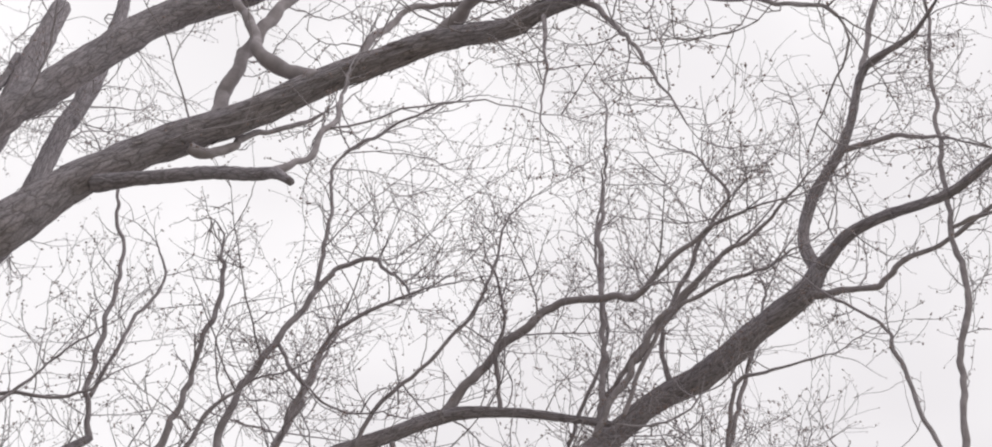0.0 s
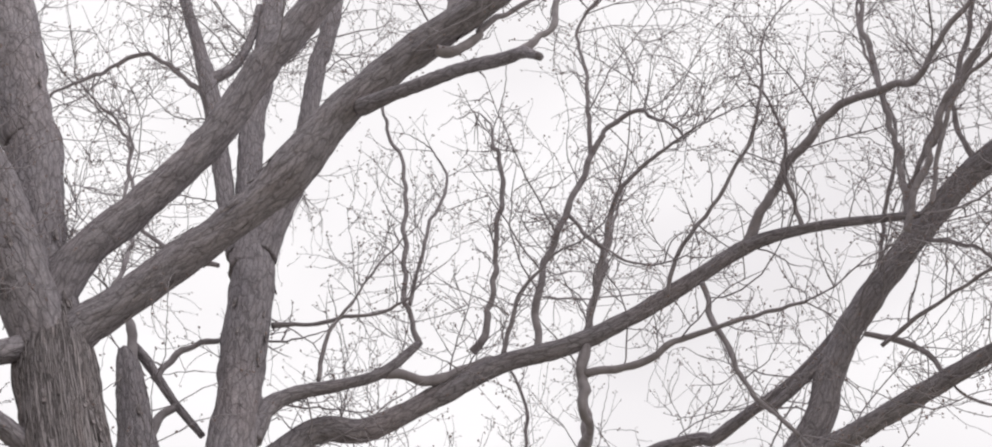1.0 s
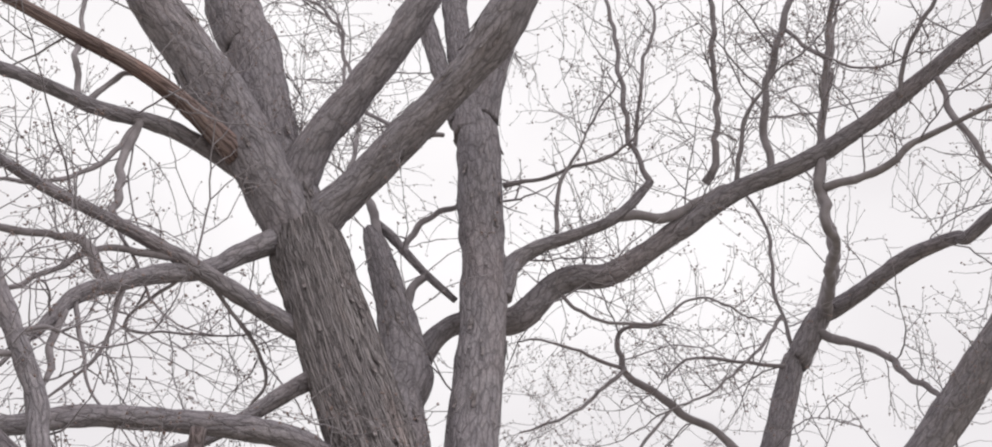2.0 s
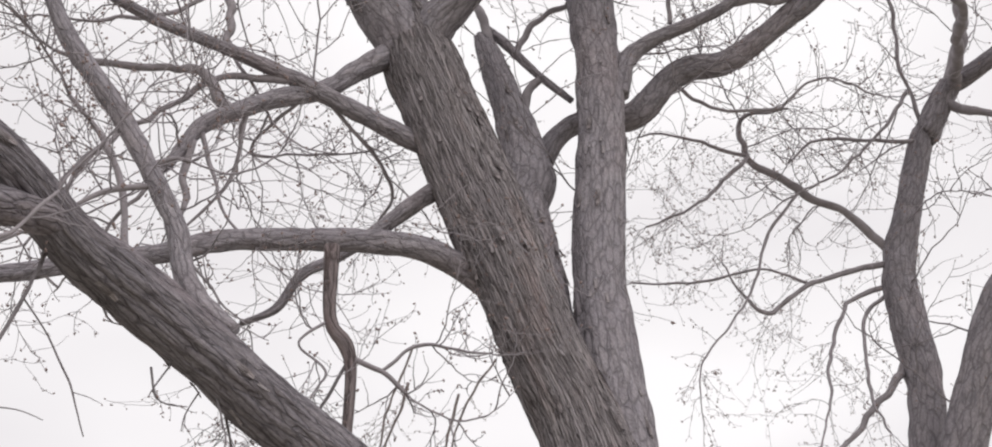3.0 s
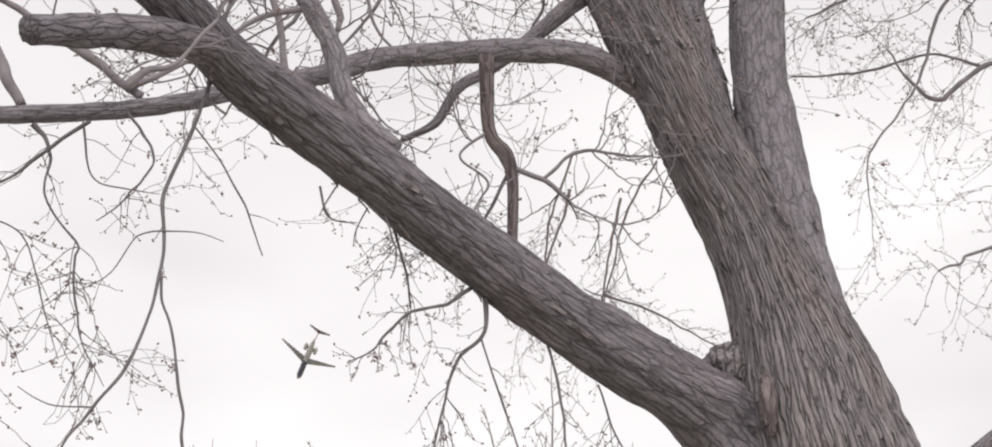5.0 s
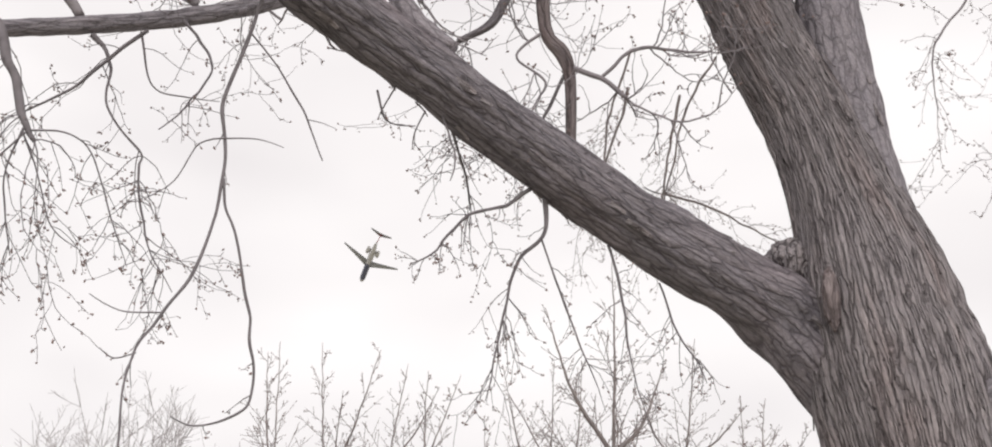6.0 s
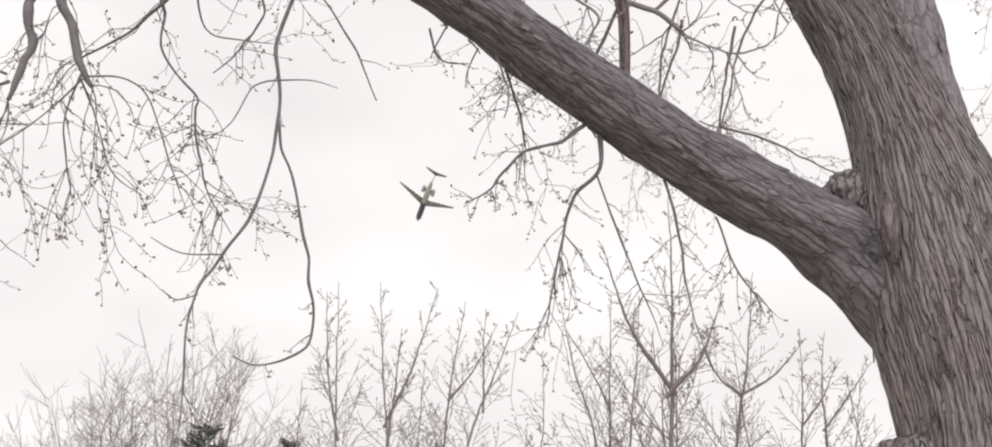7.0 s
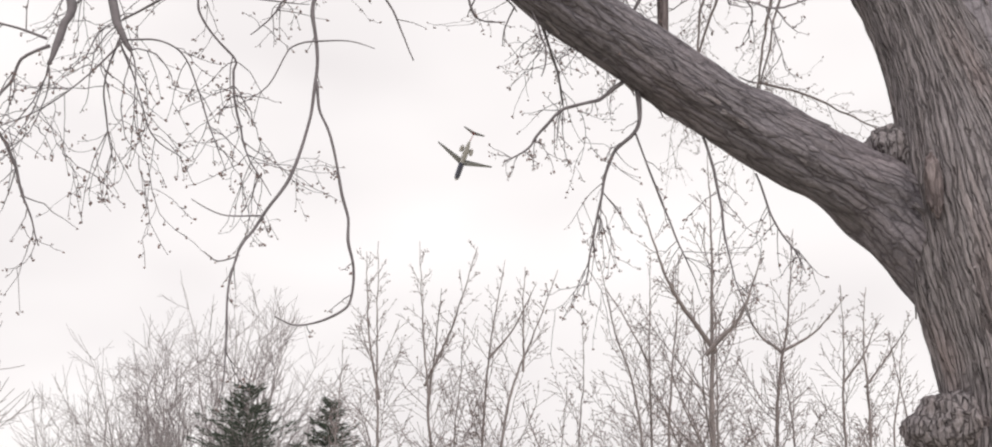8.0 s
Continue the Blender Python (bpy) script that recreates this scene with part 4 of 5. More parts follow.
limb(second_maple, "limb", [(8.68, 1.47, 12.21, 0.095), (8.60, 1.00, 12.37, 0.068), (8.52, 0.57, 12.24, 0.060), (8.35, -0.06, 11.83, 0.052), (8.18, -0.56, 11.74, 0.045), (7.91, -1.17, 11.54, 0.028)], tw=1.69, L=0.94, bark=1, tw2=1.39)
limb(second_maple, "branch", [(8.68, 1.69, 11.98, 0.053), (8.75, 1.32, 11.86, 0.036), (8.79, 0.97, 11.69, 0.033), (8.82, 0.63, 11.88, 0.030), (8.84, 0.25, 11.81, 0.026), (8.84, -0.35, 11.96, 0.023)], tw=2.81, L=0.81)
limb(second_maple, "branch", [(8.43, 0.63, 13.47, 0.036), (8.45, 0.33, 13.35, 0.032), (8.45, 0.01, 13.18, 0.028), (8.44, -0.39, 12.61, 0.014)], tw=3.94, L=0.68)
limb(second_maple, "limb", [(7.70, 5.62, 9.14, 0.119), (7.87, 5.27, 9.22, 0.107), (8.36, 3.94, 9.42, 0.083), (8.43, 3.71, 9.43, 0.077), (8.49, 3.42, 9.22, 0.088), (8.56, 3.08, 9.06, 0.086), (8.65, 2.49, 8.94, 0.063)], bark=1, tw=1.13, L=0.94, tw2=1.24)
limb(second_maple, "branch", [(8.94, 1.06, 9.15, 0.035), (8.88, 0.83, 9.80, 0.030), (8.83, 0.61, 10.36, 0.030), (8.76, 0.24, 11.03, 0.032), (8.72, 0.16, 11.53, 0.029), (8.63, -0.10, 12.44, 0.027), (8.47, -0.65, 14.06, 0.022), (8.33, -1.11, 15.22, 0.020)], tw=2.81, L=0.81)
limb(second_maple, "branch", [(8.69, 0.12, 11.79, 0.023), (8.69, -0.13, 11.72, 0.020), (8.68, -0.35, 11.61, 0.016)], tw=2.81, L=0.68)
limb(second_maple, "branch", [(8.77, 1.15, 9.23, 0.023), (8.70, 1.14, 9.95, 0.021), (8.64, 1.09, 10.64, 0.022), (8.61, 1.08, 10.90, 0.016), (8.48, 1.45, 11.67, 0.013)], tw=2.81, L=0.81)
limb(second_maple, "branch", [(8.56, 2.92, 10.39, 0.022), (8.38, 2.56, 10.97, 0.022), (8.35, 2.30, 10.93, 0.016), (8.24, 1.65, 10.61, 0.009)], tw=3.37, L=0.81)
limb(second_maple, "branch", [(8.50, 3.41, 9.28, 0.032), (8.63, 3.06, 10.21, 0.028), (8.82, 2.47, 11.69, 0.023), (8.92, 2.09, 12.70, 0.014)], tw=3.37, L=0.81)
limb(second_maple, "branch", [(7.91, 5.07, 10.22, 0.094), (7.67, 5.42, 9.93, 0.061), (7.47, 5.70, 9.70, 0.049)], bark=1, tw=1.13, L=0.54)
limb(second_maple, "branch", [(8.02, 4.80, 10.24, 0.025), (8.16, 4.56, 10.01, 0.031), (8.25, 4.40, 9.74, 0.027), (8.29, 4.33, 9.39, 0.021)], tw=2.25, L=0.68)
limb(second_maple, "branch", [(8.24, 4.13, 11.07, 0.026), (8.16, 3.80, 11.59, 0.030), (8.12, 3.01, 12.11, 0.027), (8.05, 2.26, 12.43, 0.023), (8.00, 1.81, 12.46, 0.013)], tw=3.94, L=0.81)
limb(second_maple, "branch", [(8.07, 4.61, 10.64, 0.022), (8.03, 4.09, 11.37, 0.020), (7.95, 3.60, 12.17, 0.020), (7.72, 3.44, 13.19, 0.018), (7.59, 3.11, 14.23, 0.011)], tw=5.05, L=0.81)
limb(second_maple, "branch", [(6.58, 8.18, 9.37, 0.026), (6.11, 8.26, 9.34, 0.019), (5.52, 8.33, 9.28, 0.015), (5.14, 8.34, 8.94, 0.009)], tw=3.23, L=0.6, tw2=0.78)
limb(second_maple, "branch", [(6.57, 8.19, 9.44, 0.026), (6.39, 8.05, 10.02, 0.020), (6.26, 7.81, 10.74, 0.020), (6.01, 7.74, 11.32, 0.014)], tw=3.23, L=0.6, tw2=0.78)
limb(second_maple, "branch", [(6.47, 8.14, 9.95, 0.020), (5.98, 8.17, 9.27, 0.016), (5.51, 8.20, 8.79, 0.012), (4.95, 8.22, 8.38, 0.009)], tw=3.23, L=0.6, tw2=0.58)
limb(maple, "branch", [(3.68, 7.62, 9.04, 0.019), (4.01, 7.56, 8.76, 0.016), (4.54, 7.41, 8.73, 0.014), (4.93, 7.27, 9.02, 0.011), (5.33, 7.12, 8.77, 0.008)], tw=3.23, L=0.6, tw2=0.78)
limb(maple, "branch", [(6.20, 5.52, 10.36, 0.024), (6.23, 5.25, 10.76, 0.021), (6.37, 4.67, 11.19, 0.018), (6.44, 4.16, 11.73, 0.016), (6.39, 3.74, 12.62, 0.013)], tw=3.23, L=0.6, tw2=0.78)
limb(second_maple, "branch", [(8.47, 3.31, 11.30, 0.029), (8.23, 3.07, 12.12, 0.027), (8.07, 2.33, 12.90, 0.024), (7.98, 1.87, 13.22, 0.021), (7.75, 2.00, 13.85, 0.014)], tw=3.23, L=0.6, tw2=0.78)
limb(maple, "branch", [(2.29, 7.85, 13.28, 0.031), (1.67, 8.32, 14.25, 0.026), (1.21, 8.66, 13.90, 0.022), (0.79, 8.96, 13.44, 0.015)], tw=3.23, L=0.7, tw2=1.15)
limb(maple, "branch", [(2.69, 7.71, 10.71, 0.024), (2.32, 8.03, 10.97, 0.022), (1.89, 8.40, 11.73, 0.020), (1.76, 8.71, 13.18, 0.018), (1.08, 9.14, 14.41, 0.012)], tw=3.23, L=0.7, tw2=1.15)
limb(maple, "branch", [(0.76, 7.37, 7.99, 0.017), (1.35, 7.81, 7.65, 0.015), (1.26, 8.10, 7.36, 0.010)], tw=4.03, L=0.5, tw2=0.97)
limb(maple, "branch", [(0.20, 7.26, 7.66, 0.016), (0.11, 7.43, 7.15, 0.014), (-0.16, 7.60, 6.77, 0.009)], tw=4.03, L=0.5, tw2=0.78)
limb(second_maple, "branch", [(8.42, 3.72, 9.39, 0.027), (8.51, 3.51, 9.64, 0.024), (8.60, 3.28, 9.77, 0.024), (8.73, 2.93, 9.72, 0.021), (8.84, 2.58, 9.59, 0.015)], tw=4.48, L=0.6, tw2=1.34)
limb(second_maple, "branch", [(8.50, 3.41, 9.28, 0.023), (8.58, 3.20, 10.30, 0.022), (8.74, 2.74, 10.13, 0.015), (8.86, 2.31, 10.21, 0.009)], tw=4.48, L=0.6, tw2=1.34)
limb(second_maple, "branch", [(8.09, 4.72, 10.05, 0.022), (8.15, 4.06, 10.07, 0.018), (8.18, 3.31, 9.95, 0.015), (8.15, 2.74, 9.60, 0.009)], tw=4.48, L=0.6, tw2=1.34)
limb(second_maple, "branch", [(8.28, 3.96, 10.95, 0.022), (8.28, 3.53, 10.38, 0.018), (8.18, 3.25, 9.57, 0.015), (8.11, 2.87, 8.91, 0.008)], tw=4.48, L=0.6, tw2=1.08)
limb(maple, "branch", [(0.59, 7.34, 7.96, 0.014), (0.27, 7.69, 7.65, 0.012), (0.67, 7.89, 7.84, 0.010), (1.19, 8.11, 8.13, 0.008)], tw=5.6, L=0.5, tw2=1.08)
limb(maple, "branch", [(1.02, 7.18, 5.71, 0.012), (0.85, 7.30, 5.35, 0.010), (0.79, 7.36, 5.15, 0.006)], tw=9, L=0.35, mode='droop')
limb(maple, "branch", [(0.22, 6.28, 4.85, 0.009), (0.33, 6.66, 4.74, 0.007), (0.40, 6.99, 4.62, 0.006)], tw=14, L=0.35, mode='droop')
limb(maple, "branch", [(-0.16, 6.08, 4.89, 0.007), (-0.11, 6.14, 4.74, 0.005), (0.04, 6.20, 4.75, 0.003)], tw=8, L=0.15, mode='droop')
limb(maple, "branch", [(-1.27, 6.37, 5.45, 0.009), (-1.04, 6.10, 5.02, 0.007), (-1.08, 5.84, 4.66, 0.005), (-1.16, 5.58, 4.37, 0.003)], tw=6, L=0.3, mode='droop')
# ---- limbs end


def burl(tree, at, size, label, mat=BARK, name="burl"):
    """A knobbly lump of bark on a trunk."""
    bm = bmesh.new()
    bmesh.ops.create_icosphere(bm, subdivisions=5, radius=1.0)
    for q in bm.verts:
        d = q.co.normalized()
        k = 1 + 0.16 * noise.noise(d * 2.2 + Vector(at)) + 0.07 * noise.noise(d * 7) + 0.05 * noise.noise(d * 17)
        q.co = Vector((d.x * size[0], d.y * size[1], d.z * size[2])) * k + Vector(at)
    v = np.array([q.co[:] for q in bm.verts])
    bm.faces.ensure_lookup_table()
    f = [[q.index for q in p.verts] for p in bm.faces]
    bm.free()
    mesh_object(name, v, f, mat, tree, label, bark=v * 1.0)


burl(maple, (2.31, 7.05, 4.34), (0.16, 0.16, 0.16), "rounded callus in the fork of the trunk")
burl(maple, (2.40, 6.66, 4.00), (0.05, 0.04, 0.18), "reddish-brown scar where bark came away", STAINED_BARK, "bark_scar")
burl(maple, (2.47, 6.92, 2.70), (0.26, 0.30, 0.20), "large knobbly burl on the trunk")


# ---- loose flakes that lift off the bark of the trunk and the great limbs ----
def flake_mesh(w, h, lift):
    v, f = [], []
    for i in range(5):
        q = i / 4
        half = w * 0.5 * (1 - 0.55 * q ** 2) * (1 + 0.18 * math.sin(5 * q + w * 90))
        out = lift * q ** 2
        v += [(-half, out, -h * q), (half, out, -h * q), (half * 0.8, out + 0.007, -h * q), (-half * 0.8, out + 0.007, -h * q)]
    for i in range(4):
        for j in range(4):
            a, b = i * 4 + j, i * 4 + (j + 1) % 4
            f.append((a, b, b + 4, a + 4))
    f += [(3, 2, 1, 0), (16, 17, 18, 19)]
    me = bpy.data.meshes.new("bark_flake")
    me.from_pydata(v, [], f)
    me.materials.append(BARK)
    at = me.attributes.new("bark", "FLOAT_VECTOR", "POINT")
    at.data.foreach_set("vector", np.array(v, dtype=np.float32).ravel())
    return me


FLAKES = [flake_mesh(w, h, k) for w, h, k in ((0.035, 0.10, 0.022), (0.05, 0.14, 0.018), (0.025, 0.07, 0.026), (0.04, 0.18, 0.015))]
for wood, owner in WOOD:
    way = glide(wood, 0.05)
    t_, u_, v_ = frames_along(way[:, :3])
    length = np.sum(np.linalg.norm(np.diff(way[:, :3], axis=0), axis=1))
    for _ in range(int(length * 9)):
        k = int(rng.integers(3, len(way) - 4))
        a = rng.uniform(0, 6.2832)
        out = u_[k] * math.cos(a) + v_[k] * math.sin(a)
        place = way[k, :3] + out * (way[k, 3] * 0.995)
        up_ = t_[k]
        side_ = np.cross(out, up_)
        m = Matrix((side_, out, up_)).transposed().to_4x4()
        m.translation = Vector(place)
        flake = new("bark_flake", FLAKES[int(rng.integers(0, 4))])
        flake.parent = owner
        flake.matrix_local = m


# ---- distance: bare saplings, a round-crowned tree and two conifers ----
def shoot(twigs, buds, start, way, length, r, level):
    """A nearly straight young shoot that bends up, set with shorter ones at a narrow angle and with small buds."""
    n = min(max(4, int(length / 0.10)), 20)
    pts, d = [start], unit(way)
    for k in range(n):
        d = unit(d + rng.normal(size=3) * 0.05 + np.array((0, 0, 0.03)))
        pts.append(pts[-1] + d * length / n)
    pts = np.array(pts)
    thin(twigs, pts, np.linspace(r, max(0.3 * r, 0.0045), n + 1), 4 if r > 0.012 else 3)
    for k in range(1, n + 1):
        t = unit(pts[k] - pts[k - 1])
        if rng.random() < 0.5:
            bud(buds, pts[k] + rng.normal(size=3) * 0.012, rng.uniform(0.008, 0.013))
        if level > 0 and k < n and rng.random() < 0.8:
            side = unit(np.cross(t, rng.normal(size=3)))
            shoot(twigs, buds, pts[k], t * 0.8 + side * 0.85, min(length * rng.uniform(0.20, 0.48) * (1.15 - 0.6 * k / n), 0.7), max(r * 0.5, 0.0045), level - 1)


def sapling(y, low, top, forks=(), thick=0.055, reach=0.40):
    """A slender young tree whose leader runs from the ground through (x, z) low to (x, z) top, with forks (height, x, z) and ascending branches."""
    tree = tagged(new("young_tree"), "slender bare young tree with ascending branches in bud", "tree", group="young trees at the edge of the park")
    foot = low[0] - (top[0] - low[0]) / (top[1] - low[1]) * low[1] * 0.5
    stems = [np.array([(foot, y, -0.1), ((foot * 0.45 + low[0] * 0.55), y, low[1] * 0.5), (low[0], y, low[1]), ((low[0] + top[0]) / 2, y, (low[1] + top[1]) / 2), (top[0], y, top[1])])]
    for z, x2, z2 in forks:
        k = (z - low[1]) / (top[1] - low[1])
        x1 = low[0] + (top[0] - low[0]) * k
        stems.append(np.array([(x1, y, z), (x1 + (x2 - x1) * 0.55, y + rng.uniform(-0.3, 0.3), z + (z2 - z) * 0.45), (x2, y + rng.uniform(-0.6, 0.6), z2)]))
    for m, c in enumerate(stems):
        c = c + rng.normal(size=c.shape) * 0.03
        r = np.linspace(thick * 0.85 if m == 0 else thick * 0.5, 0.005, len(c))[:, None]
        fine = crooked(np.hstack([c, r]), 0.014, float(rng.uniform(0, 50)))
        v, f, b = tube(fine, 7, 0.2)
        trunk = mesh_object("trunk" if m == 0 else "limb", v, f, FAR_TWIG, tree, bark=b)
        twigs, buds = Heap(), Buds()
        length = np.sum(np.linalg.norm(np.diff(fine[:, :3], axis=0), axis=1))
        first = 0.26 if m == 0 else 0.15
        for q in np.arange(first, 0.985, 0.20 / length):
            q = min(q + rng.uniform(-0.01, 0.01), 0.99)
            p = fine[int(q * (len(fine) - 1))]
            a = rng.uniform(0, 6.28)
            way = np.array((math.cos(a), math.sin(a), rng.uniform(0.7, 1.5)))
            shoot(twigs, buds, p[:3], way, (0.22 + (1 - q) * length * reach) * rng.uniform(0.5, 1.0), max(p[3] * 0.36, 0.006), 2 if q < 0.6 and m == 0 and rng.random() < 0.5 else 1)
        twigs.make("twigs", FAR_TWIG, trunk)
        buds.make("buds", BUD, trunk)
    return tree


def round_tree(x, y, height, width, count=112):
    """A dense bare tree whose many fine branches fan out into a round crown."""
    tree = tagged(new("broadleaf_tree"), "dense bare tree with a rounded crown of fine grey twigs", "tree")
    v, f, b = tube([(x, y, -0.1, 0.26), (x, y, 1.2, 0.2), (x + 0.05, y, 2.6, 0.17)], 10, 0.2)
    mesh_object("trunk", v, f, PALE_TWIG, tree, bark=b)
    none = Buds()
    for _ in range(8):
        twigs = Heap()
        for _ in range(count // 8):
            a, e = rng.uniform(0, 6.28), math.asin(rng.uniform(0.2, 1.0))
            end = np.array((x + math.cos(a) * math.cos(e) * width, y + math.sin(a) * math.cos(e) * width, 2.6 + math.sin(e) * (height - 2.6) * rng.uniform(0.86, 1.0)))
            k = np.linspace(0, 1, 9)[:, None]
            start = np.array((x, y, rng.uniform(1.0, 2.6)))
            c = start + (end - start) * k + np.array((0, 0, 0.5)) * np.sin(k * 3.14) + rng.normal(size=(9, 3)) * 0.09
            thin(twigs, c, np.linspace(0.034, 0.005, 9), 4)
            for m in range(2, 9):
                for turn in range(3):
                    way = unit(c[m] - c[m - 1]) + unit(rng.normal(size=3)) * 0.9
                    shoot(twigs, none, c[m], way, rng.uniform(0.5, 1.1), 0.007, 1 if turn == 0 else 0)
        twigs.make("limb", PALE_TWIG, tree)
    return tree


def conifer(x, y, height, width):
    """A young spruce: whorls of ascending boughs, each set with needle sprays."""
    tree = tagged(new("conifer"), "dark green young conifer with a pointed top", "tree", group="conifers at the edge of the park")
    v, f, b = tube([(x, y, -0.1, 0.11), (x, y, height * 0.6, 0.05), (x, y, height, 0.008)], 8, 0.3)
    mesh_object("trunk", v, f, FAR_TWIG, tree, bark=b)
    z = 0.5
    while z < height - 0.08:
        reach = min(width * (height - z) ** 0.85, 2.1) + 0.05
        crown, wood = Heap(), Heap()
        turn = rng.uniform(0, 6.28)
        for k in range(10):
            a = turn + k * 0.628 + rng.uniform(-0.25, 0.25)
            L = reach * rng.uniform(0.55, 1.15)
            q = np.linspace(0, 1, 6)[:, None]
            out = np.array((math.cos(a), math.sin(a), 0))
            c = np.array((x, y, z + rng.uniform(0, 0.2))) + out * q * L + np.array((0, 0, 1)) * (0.10 * q + 0.22 * q ** 2) * L
            thin(wood, c, np.linspace(0.014, 0.005, 6))
            across = np.array((-math.sin(a), math.cos(a), 0))
            for _ in range(int(14 + L * 46)):
                g = rng.uniform(0.08, 1.0)
                lean = rng.uniform(-1, 1)
                p = c[0] + (c[-1] - c[0]) * g + across * lean * 0.24 * L * (1.1 - g) + np.array((0, 0, rng.normal() * 0.03 - 0.05 * g * (1 - g)))
                w = unit(out + across * lean * 0.9 + np.array((0, 0, rng.uniform(0.1, 0.9)))) * rng.uniform(0.08, 0.17)
                side = unit(np.cross(w, rng.normal(size=3))) * 0.010
                crown.add(np.array((p - side, p + side, p + w, p + np.cross(side, unit(w)))), [(0, 1, 2), (1, 3, 2), (3, 0, 2)])
        bough = wood.make("bough", FAR_TWIG, tree)
        crown.make("needles", NEEDLE, bough, smooth=False)
        z += 0.22


YOUNG_TREES = [
    (22.0, (-2.01, 4.78), (-2.10, 8.47), [(5.6, -2.30, 8.3)], 0.05),
    (22.5, (-1.14, 5.00), (-1.34, 8.61), [(5.9, -0.33, 8.3), (5.5, -0.95, 7.6)], 0.05),
    (23.5, (-0.18, 5.74), (0.13, 8.55), [(6.6, 0.75, 8.0)], 0.05),
    (22.5, (0.27, 5.57), (1.10, 8.06), [(6.2, 0.55, 8.0)], 0.05),
    (23.0, (2.51, 5.67), (1.95, 8.41), [], 0.045),
    (24.0, (2.93, 5.85), (3.05, 8.82), [(6.5, 2.2, 8.3)], 0.045),
    (23.0, (3.12, 5.67), (3.46, 8.52), [], 0.045),
    (19.0, (3.22, 4.97), (3.31, 9.04), [(5.78, 2.19, 7.95), (5.7, 4.1, 7.3)], 0.085),
    (22.0, (4.84, 5.50), (5.32, 8.68), [(6.45, 6.12, 7.4), (6.4, 4.3, 7.5)], 0.06),
    (24.0, (6.51, 5.86), (6.65, 8.17), [(6.3, 7.3, 7.6)], 0.05),
    (22.0, (6.36, 5.51), (6.54, 7.63), [(5.8, 7.1, 6.9)], 0.05),
    (24.5, (7.6, 5.2), (7.9, 7.3), [], 0.04),
    (21.0, (1.0, 3.2), (1.2, 5.6), [(3.6, 0.5, 5.4), (3.5, 1.7, 5.2)], 0.03),
    (23.5, (1.55, 5.0), (1.65, 7.6), [], 0.032),
    (24.5, (-0.75, 5.0), (-0.6, 7.7), [], 0.032),
    (23.5, (4.0, 5.2), (4.1, 8.3), [], 0.04),
    (25.0, (5.75, 5.4), (5.6, 8.3), [], 0.04),
    (22.5, (7.2, 5.0), (7.0, 7.0), [], 0.035),
    (25.0, (-3.1, 4.5), (-3.0, 7.3), [], 0.04),
]
for far_y, low, top, forks, thick in YOUNG_TREES:
    sapling(far_y, low, top, forks, thick)
round_tree(-6.1, 29.2, 9.3, 3.5)
round_tree(-8.5, 30.5, 8.7, 2.9, 80)
round_tree(-9.2, 14.5, 6.3, 3.6, 48)
conifer(-4.90, 25.5, 6.46, 0.78)
conifer(-3.41, 26.8, 6.40, 0.56)


# ---- the airliner, flying away over the trees ----
def lathe(profile, sides=24):
    """A body of revolution along y from (y, radius, lift) rows."""
    v = [(r * math.cos(a * 6.2832 / sides), y, r * math.sin(a * 6.2832 / sides) + h) for y, r, h in profile for a in range(sides)]
    n = len(profile)
    f = [[i * sides + j, i * sides + (j + 1) % sides, (i + 1) * sides + (j + 1) % sides, (i + 1) * sides + j] for i in range(n - 1) for j in range(sides)]
    return v, f + [list(range(sides))[::-1], list(range((n - 1) * sides, n * sides))]


def foil(root, tip, chord_root, chord_tip, thick):
    """A swept wing panel with a rounded section between two leading-edge points."""
    sec = [(0, 0), (0.06, 0.6), (0.3, 1.0), (0.65, 0.6), (1, 0.02), (0.65, -0.45), (0.3, -0.6), (0.06, -0.4)]
    root, tip = np.array(root, dtype=float), np.array(tip, dtype=float)
    up = np.array((0, 0, 1.0)) if abs((tip - root)[2]) < abs((tip - root)[0]) else np.array((1.0, 0, 0))
    v = []
    for k in (0, 0.35, 0.7, 1):
        c = chord_root + (chord_tip - chord_root) * k
        for s, h in sec:
            v.append(root + (tip - root) * k + np.array((0, -s * c, 0)) + up * h * thick * c * 0.5)
    n = len(sec)
    f = [[i * n + j, i * n + (j + 1) % n, (i + 1) * n + (j + 1) % n, (i + 1) * n + j] for i in range(3) for j in range(n)]
    return v, f + [list(range(n))[::-1], list(range(3 * n, 4 * n))]


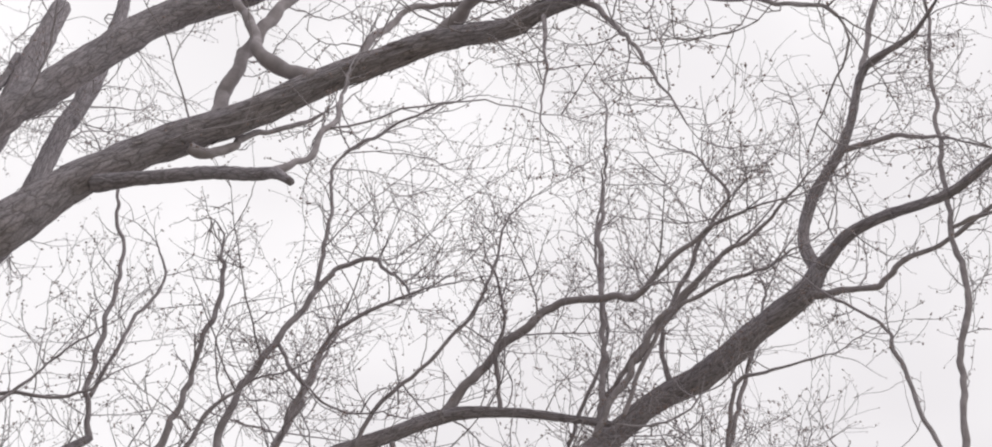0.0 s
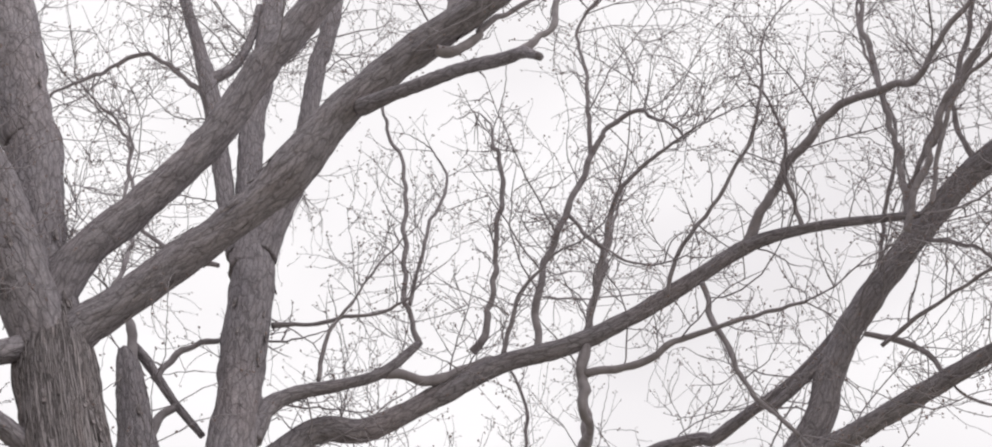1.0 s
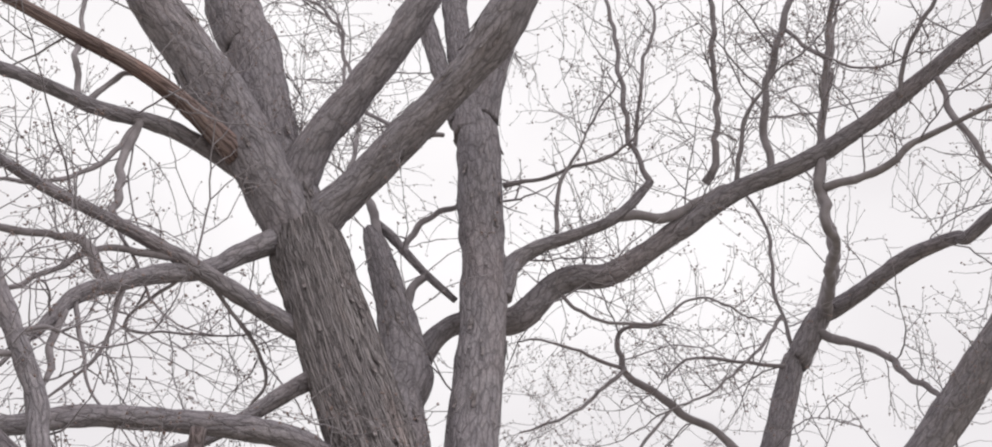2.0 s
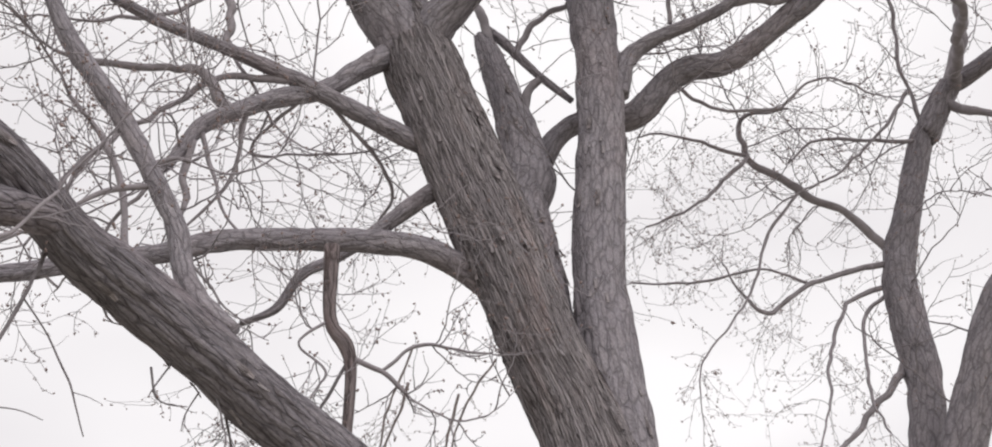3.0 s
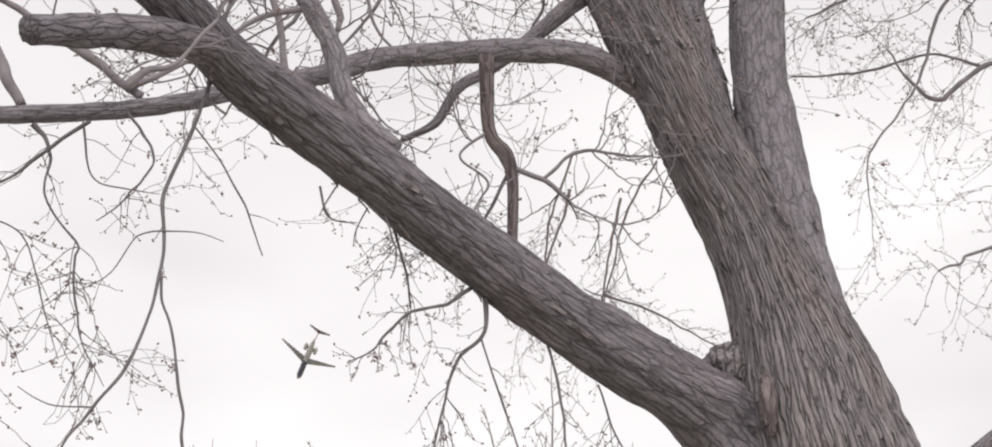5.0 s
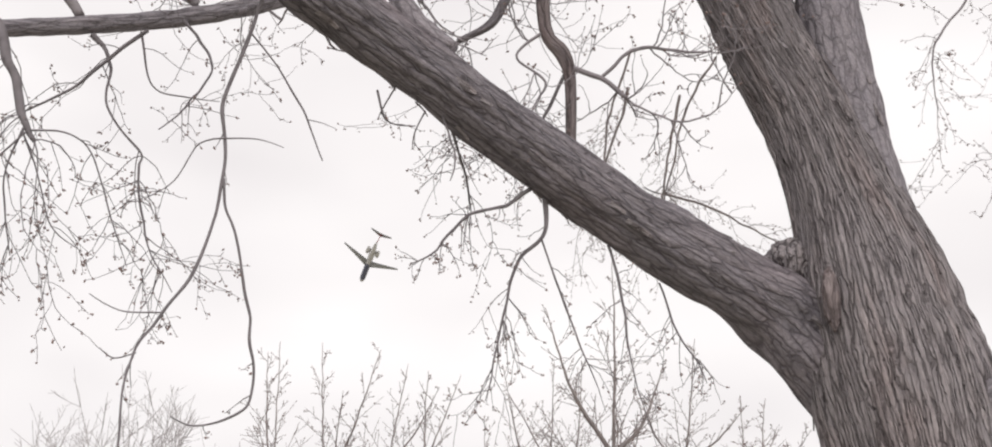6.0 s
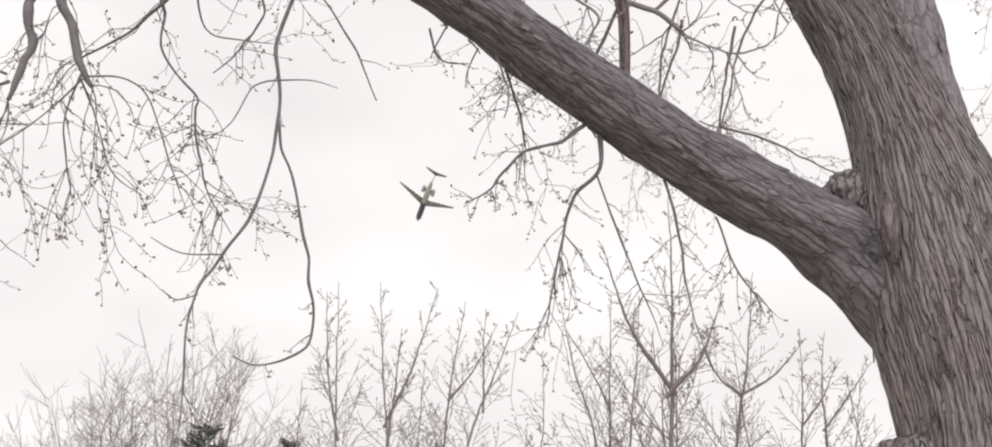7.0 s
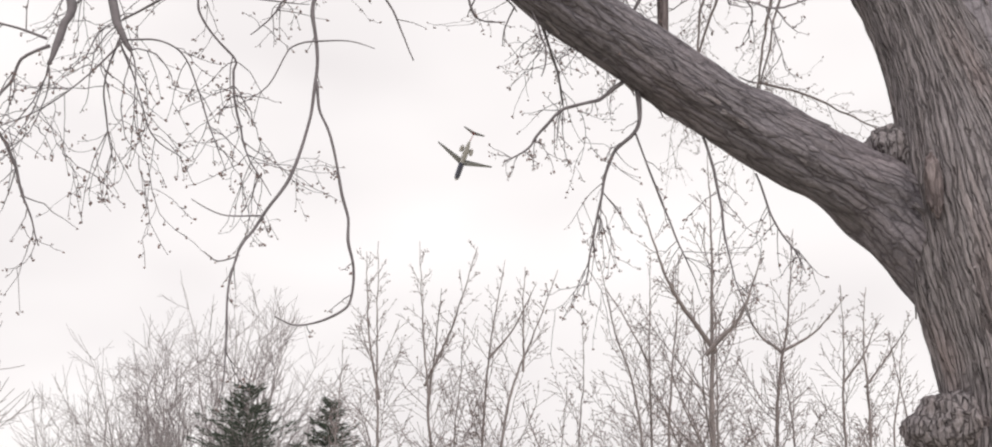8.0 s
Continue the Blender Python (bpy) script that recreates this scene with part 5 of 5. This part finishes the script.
WHITE_PAINT = plain_material("airliner_white_paint", (0.55, 0.55, 0.56), (0.66, 0.66, 0.66), 0.4, 0.35)
# navy made paler than the real paint: the distance haze is in its colour
HAZED_NAVY_PAINT = plain_material("airliner_hazed_navy_paint", (0.10, 0.11, 0.17), (0.14, 0.15, 0.21), 0.4, 0.35)
WING_PAINT = plain_material("airliner_grey_paint", (0.30, 0.31, 0.33), (0.40, 0.41, 0.42), 0.3, 0.4)
RED_PAINT = plain_material("airliner_red_paint", (0.35, 0.05, 0.06), (0.45, 0.08, 0.08), 0.3, 0.4)
airliner = tagged(new("airliner"), "white twin-engine airliner with navy belly and red tail in flight", "airplane")
fuselage = mesh_object("fuselage", *lathe([(22, 0.1, -0.3), (21.3, 0.75, -0.2), (19.8, 1.35, -0.05), (17, 1.67, 0), (-11, 1.67, 0), (-16, 1.25, 0.3), (-20, 0.6, 0.65), (-22, 0.15, 0.8)]), WHITE_PAINT, airliner)
belly = mesh_object("belly_panel", *lathe([(20.5, 1.05, -0.16), (17, 1.62, -0.14), (1, 1.64, -0.14), (-1.5, 1.55, -0.02)]), HAZED_NAVY_PAINT, fuselage, "dark navy belly paint")
for side in (-1, 1):
    mesh_object("wing", *foil((side * 1.2, 3.0, -1.0), (side * 16.4, -6.2, 0.1), 6.8, 1.6, 0.12), WING_PAINT, airliner, "swept light grey wing")
    nac = mesh_object("engine", *lathe([(3.0, 0.85, 0), (2.7, 1.02, 0), (0, 1.1, 0), (-2.4, 0.8, 0), (-3.0, 0.6, 0)]), WHITE_PAINT, airliner, "rear-mounted white jet engine")
    nac.location = (side * 2.9, -11.5, 0.4)
    mesh_object("engine_pylon", *foil((side * 1.2, -9.5, 0.4), (side * 2.3, -9.6, 0.4), 4.0, 3.6, 0.12), WHITE_PAINT, airliner)
    mesh_object("tailplane", *foil((0, -19.6, 5.9), (side * 6.1, -22.6, 6.0), 3.6, 1.4, 0.1), WING_PAINT, airliner)
mesh_object("fin", *foil((0, -14.0, 1.0), (0, -19.2, 6.0), 6.2, 4.0, 0.1), RED_PAINT, airliner, "red upright tail fin")
airliner.matrix_world = pose(-18.4, 672.8, 257.5, -9.7, 24.1, 7.3)
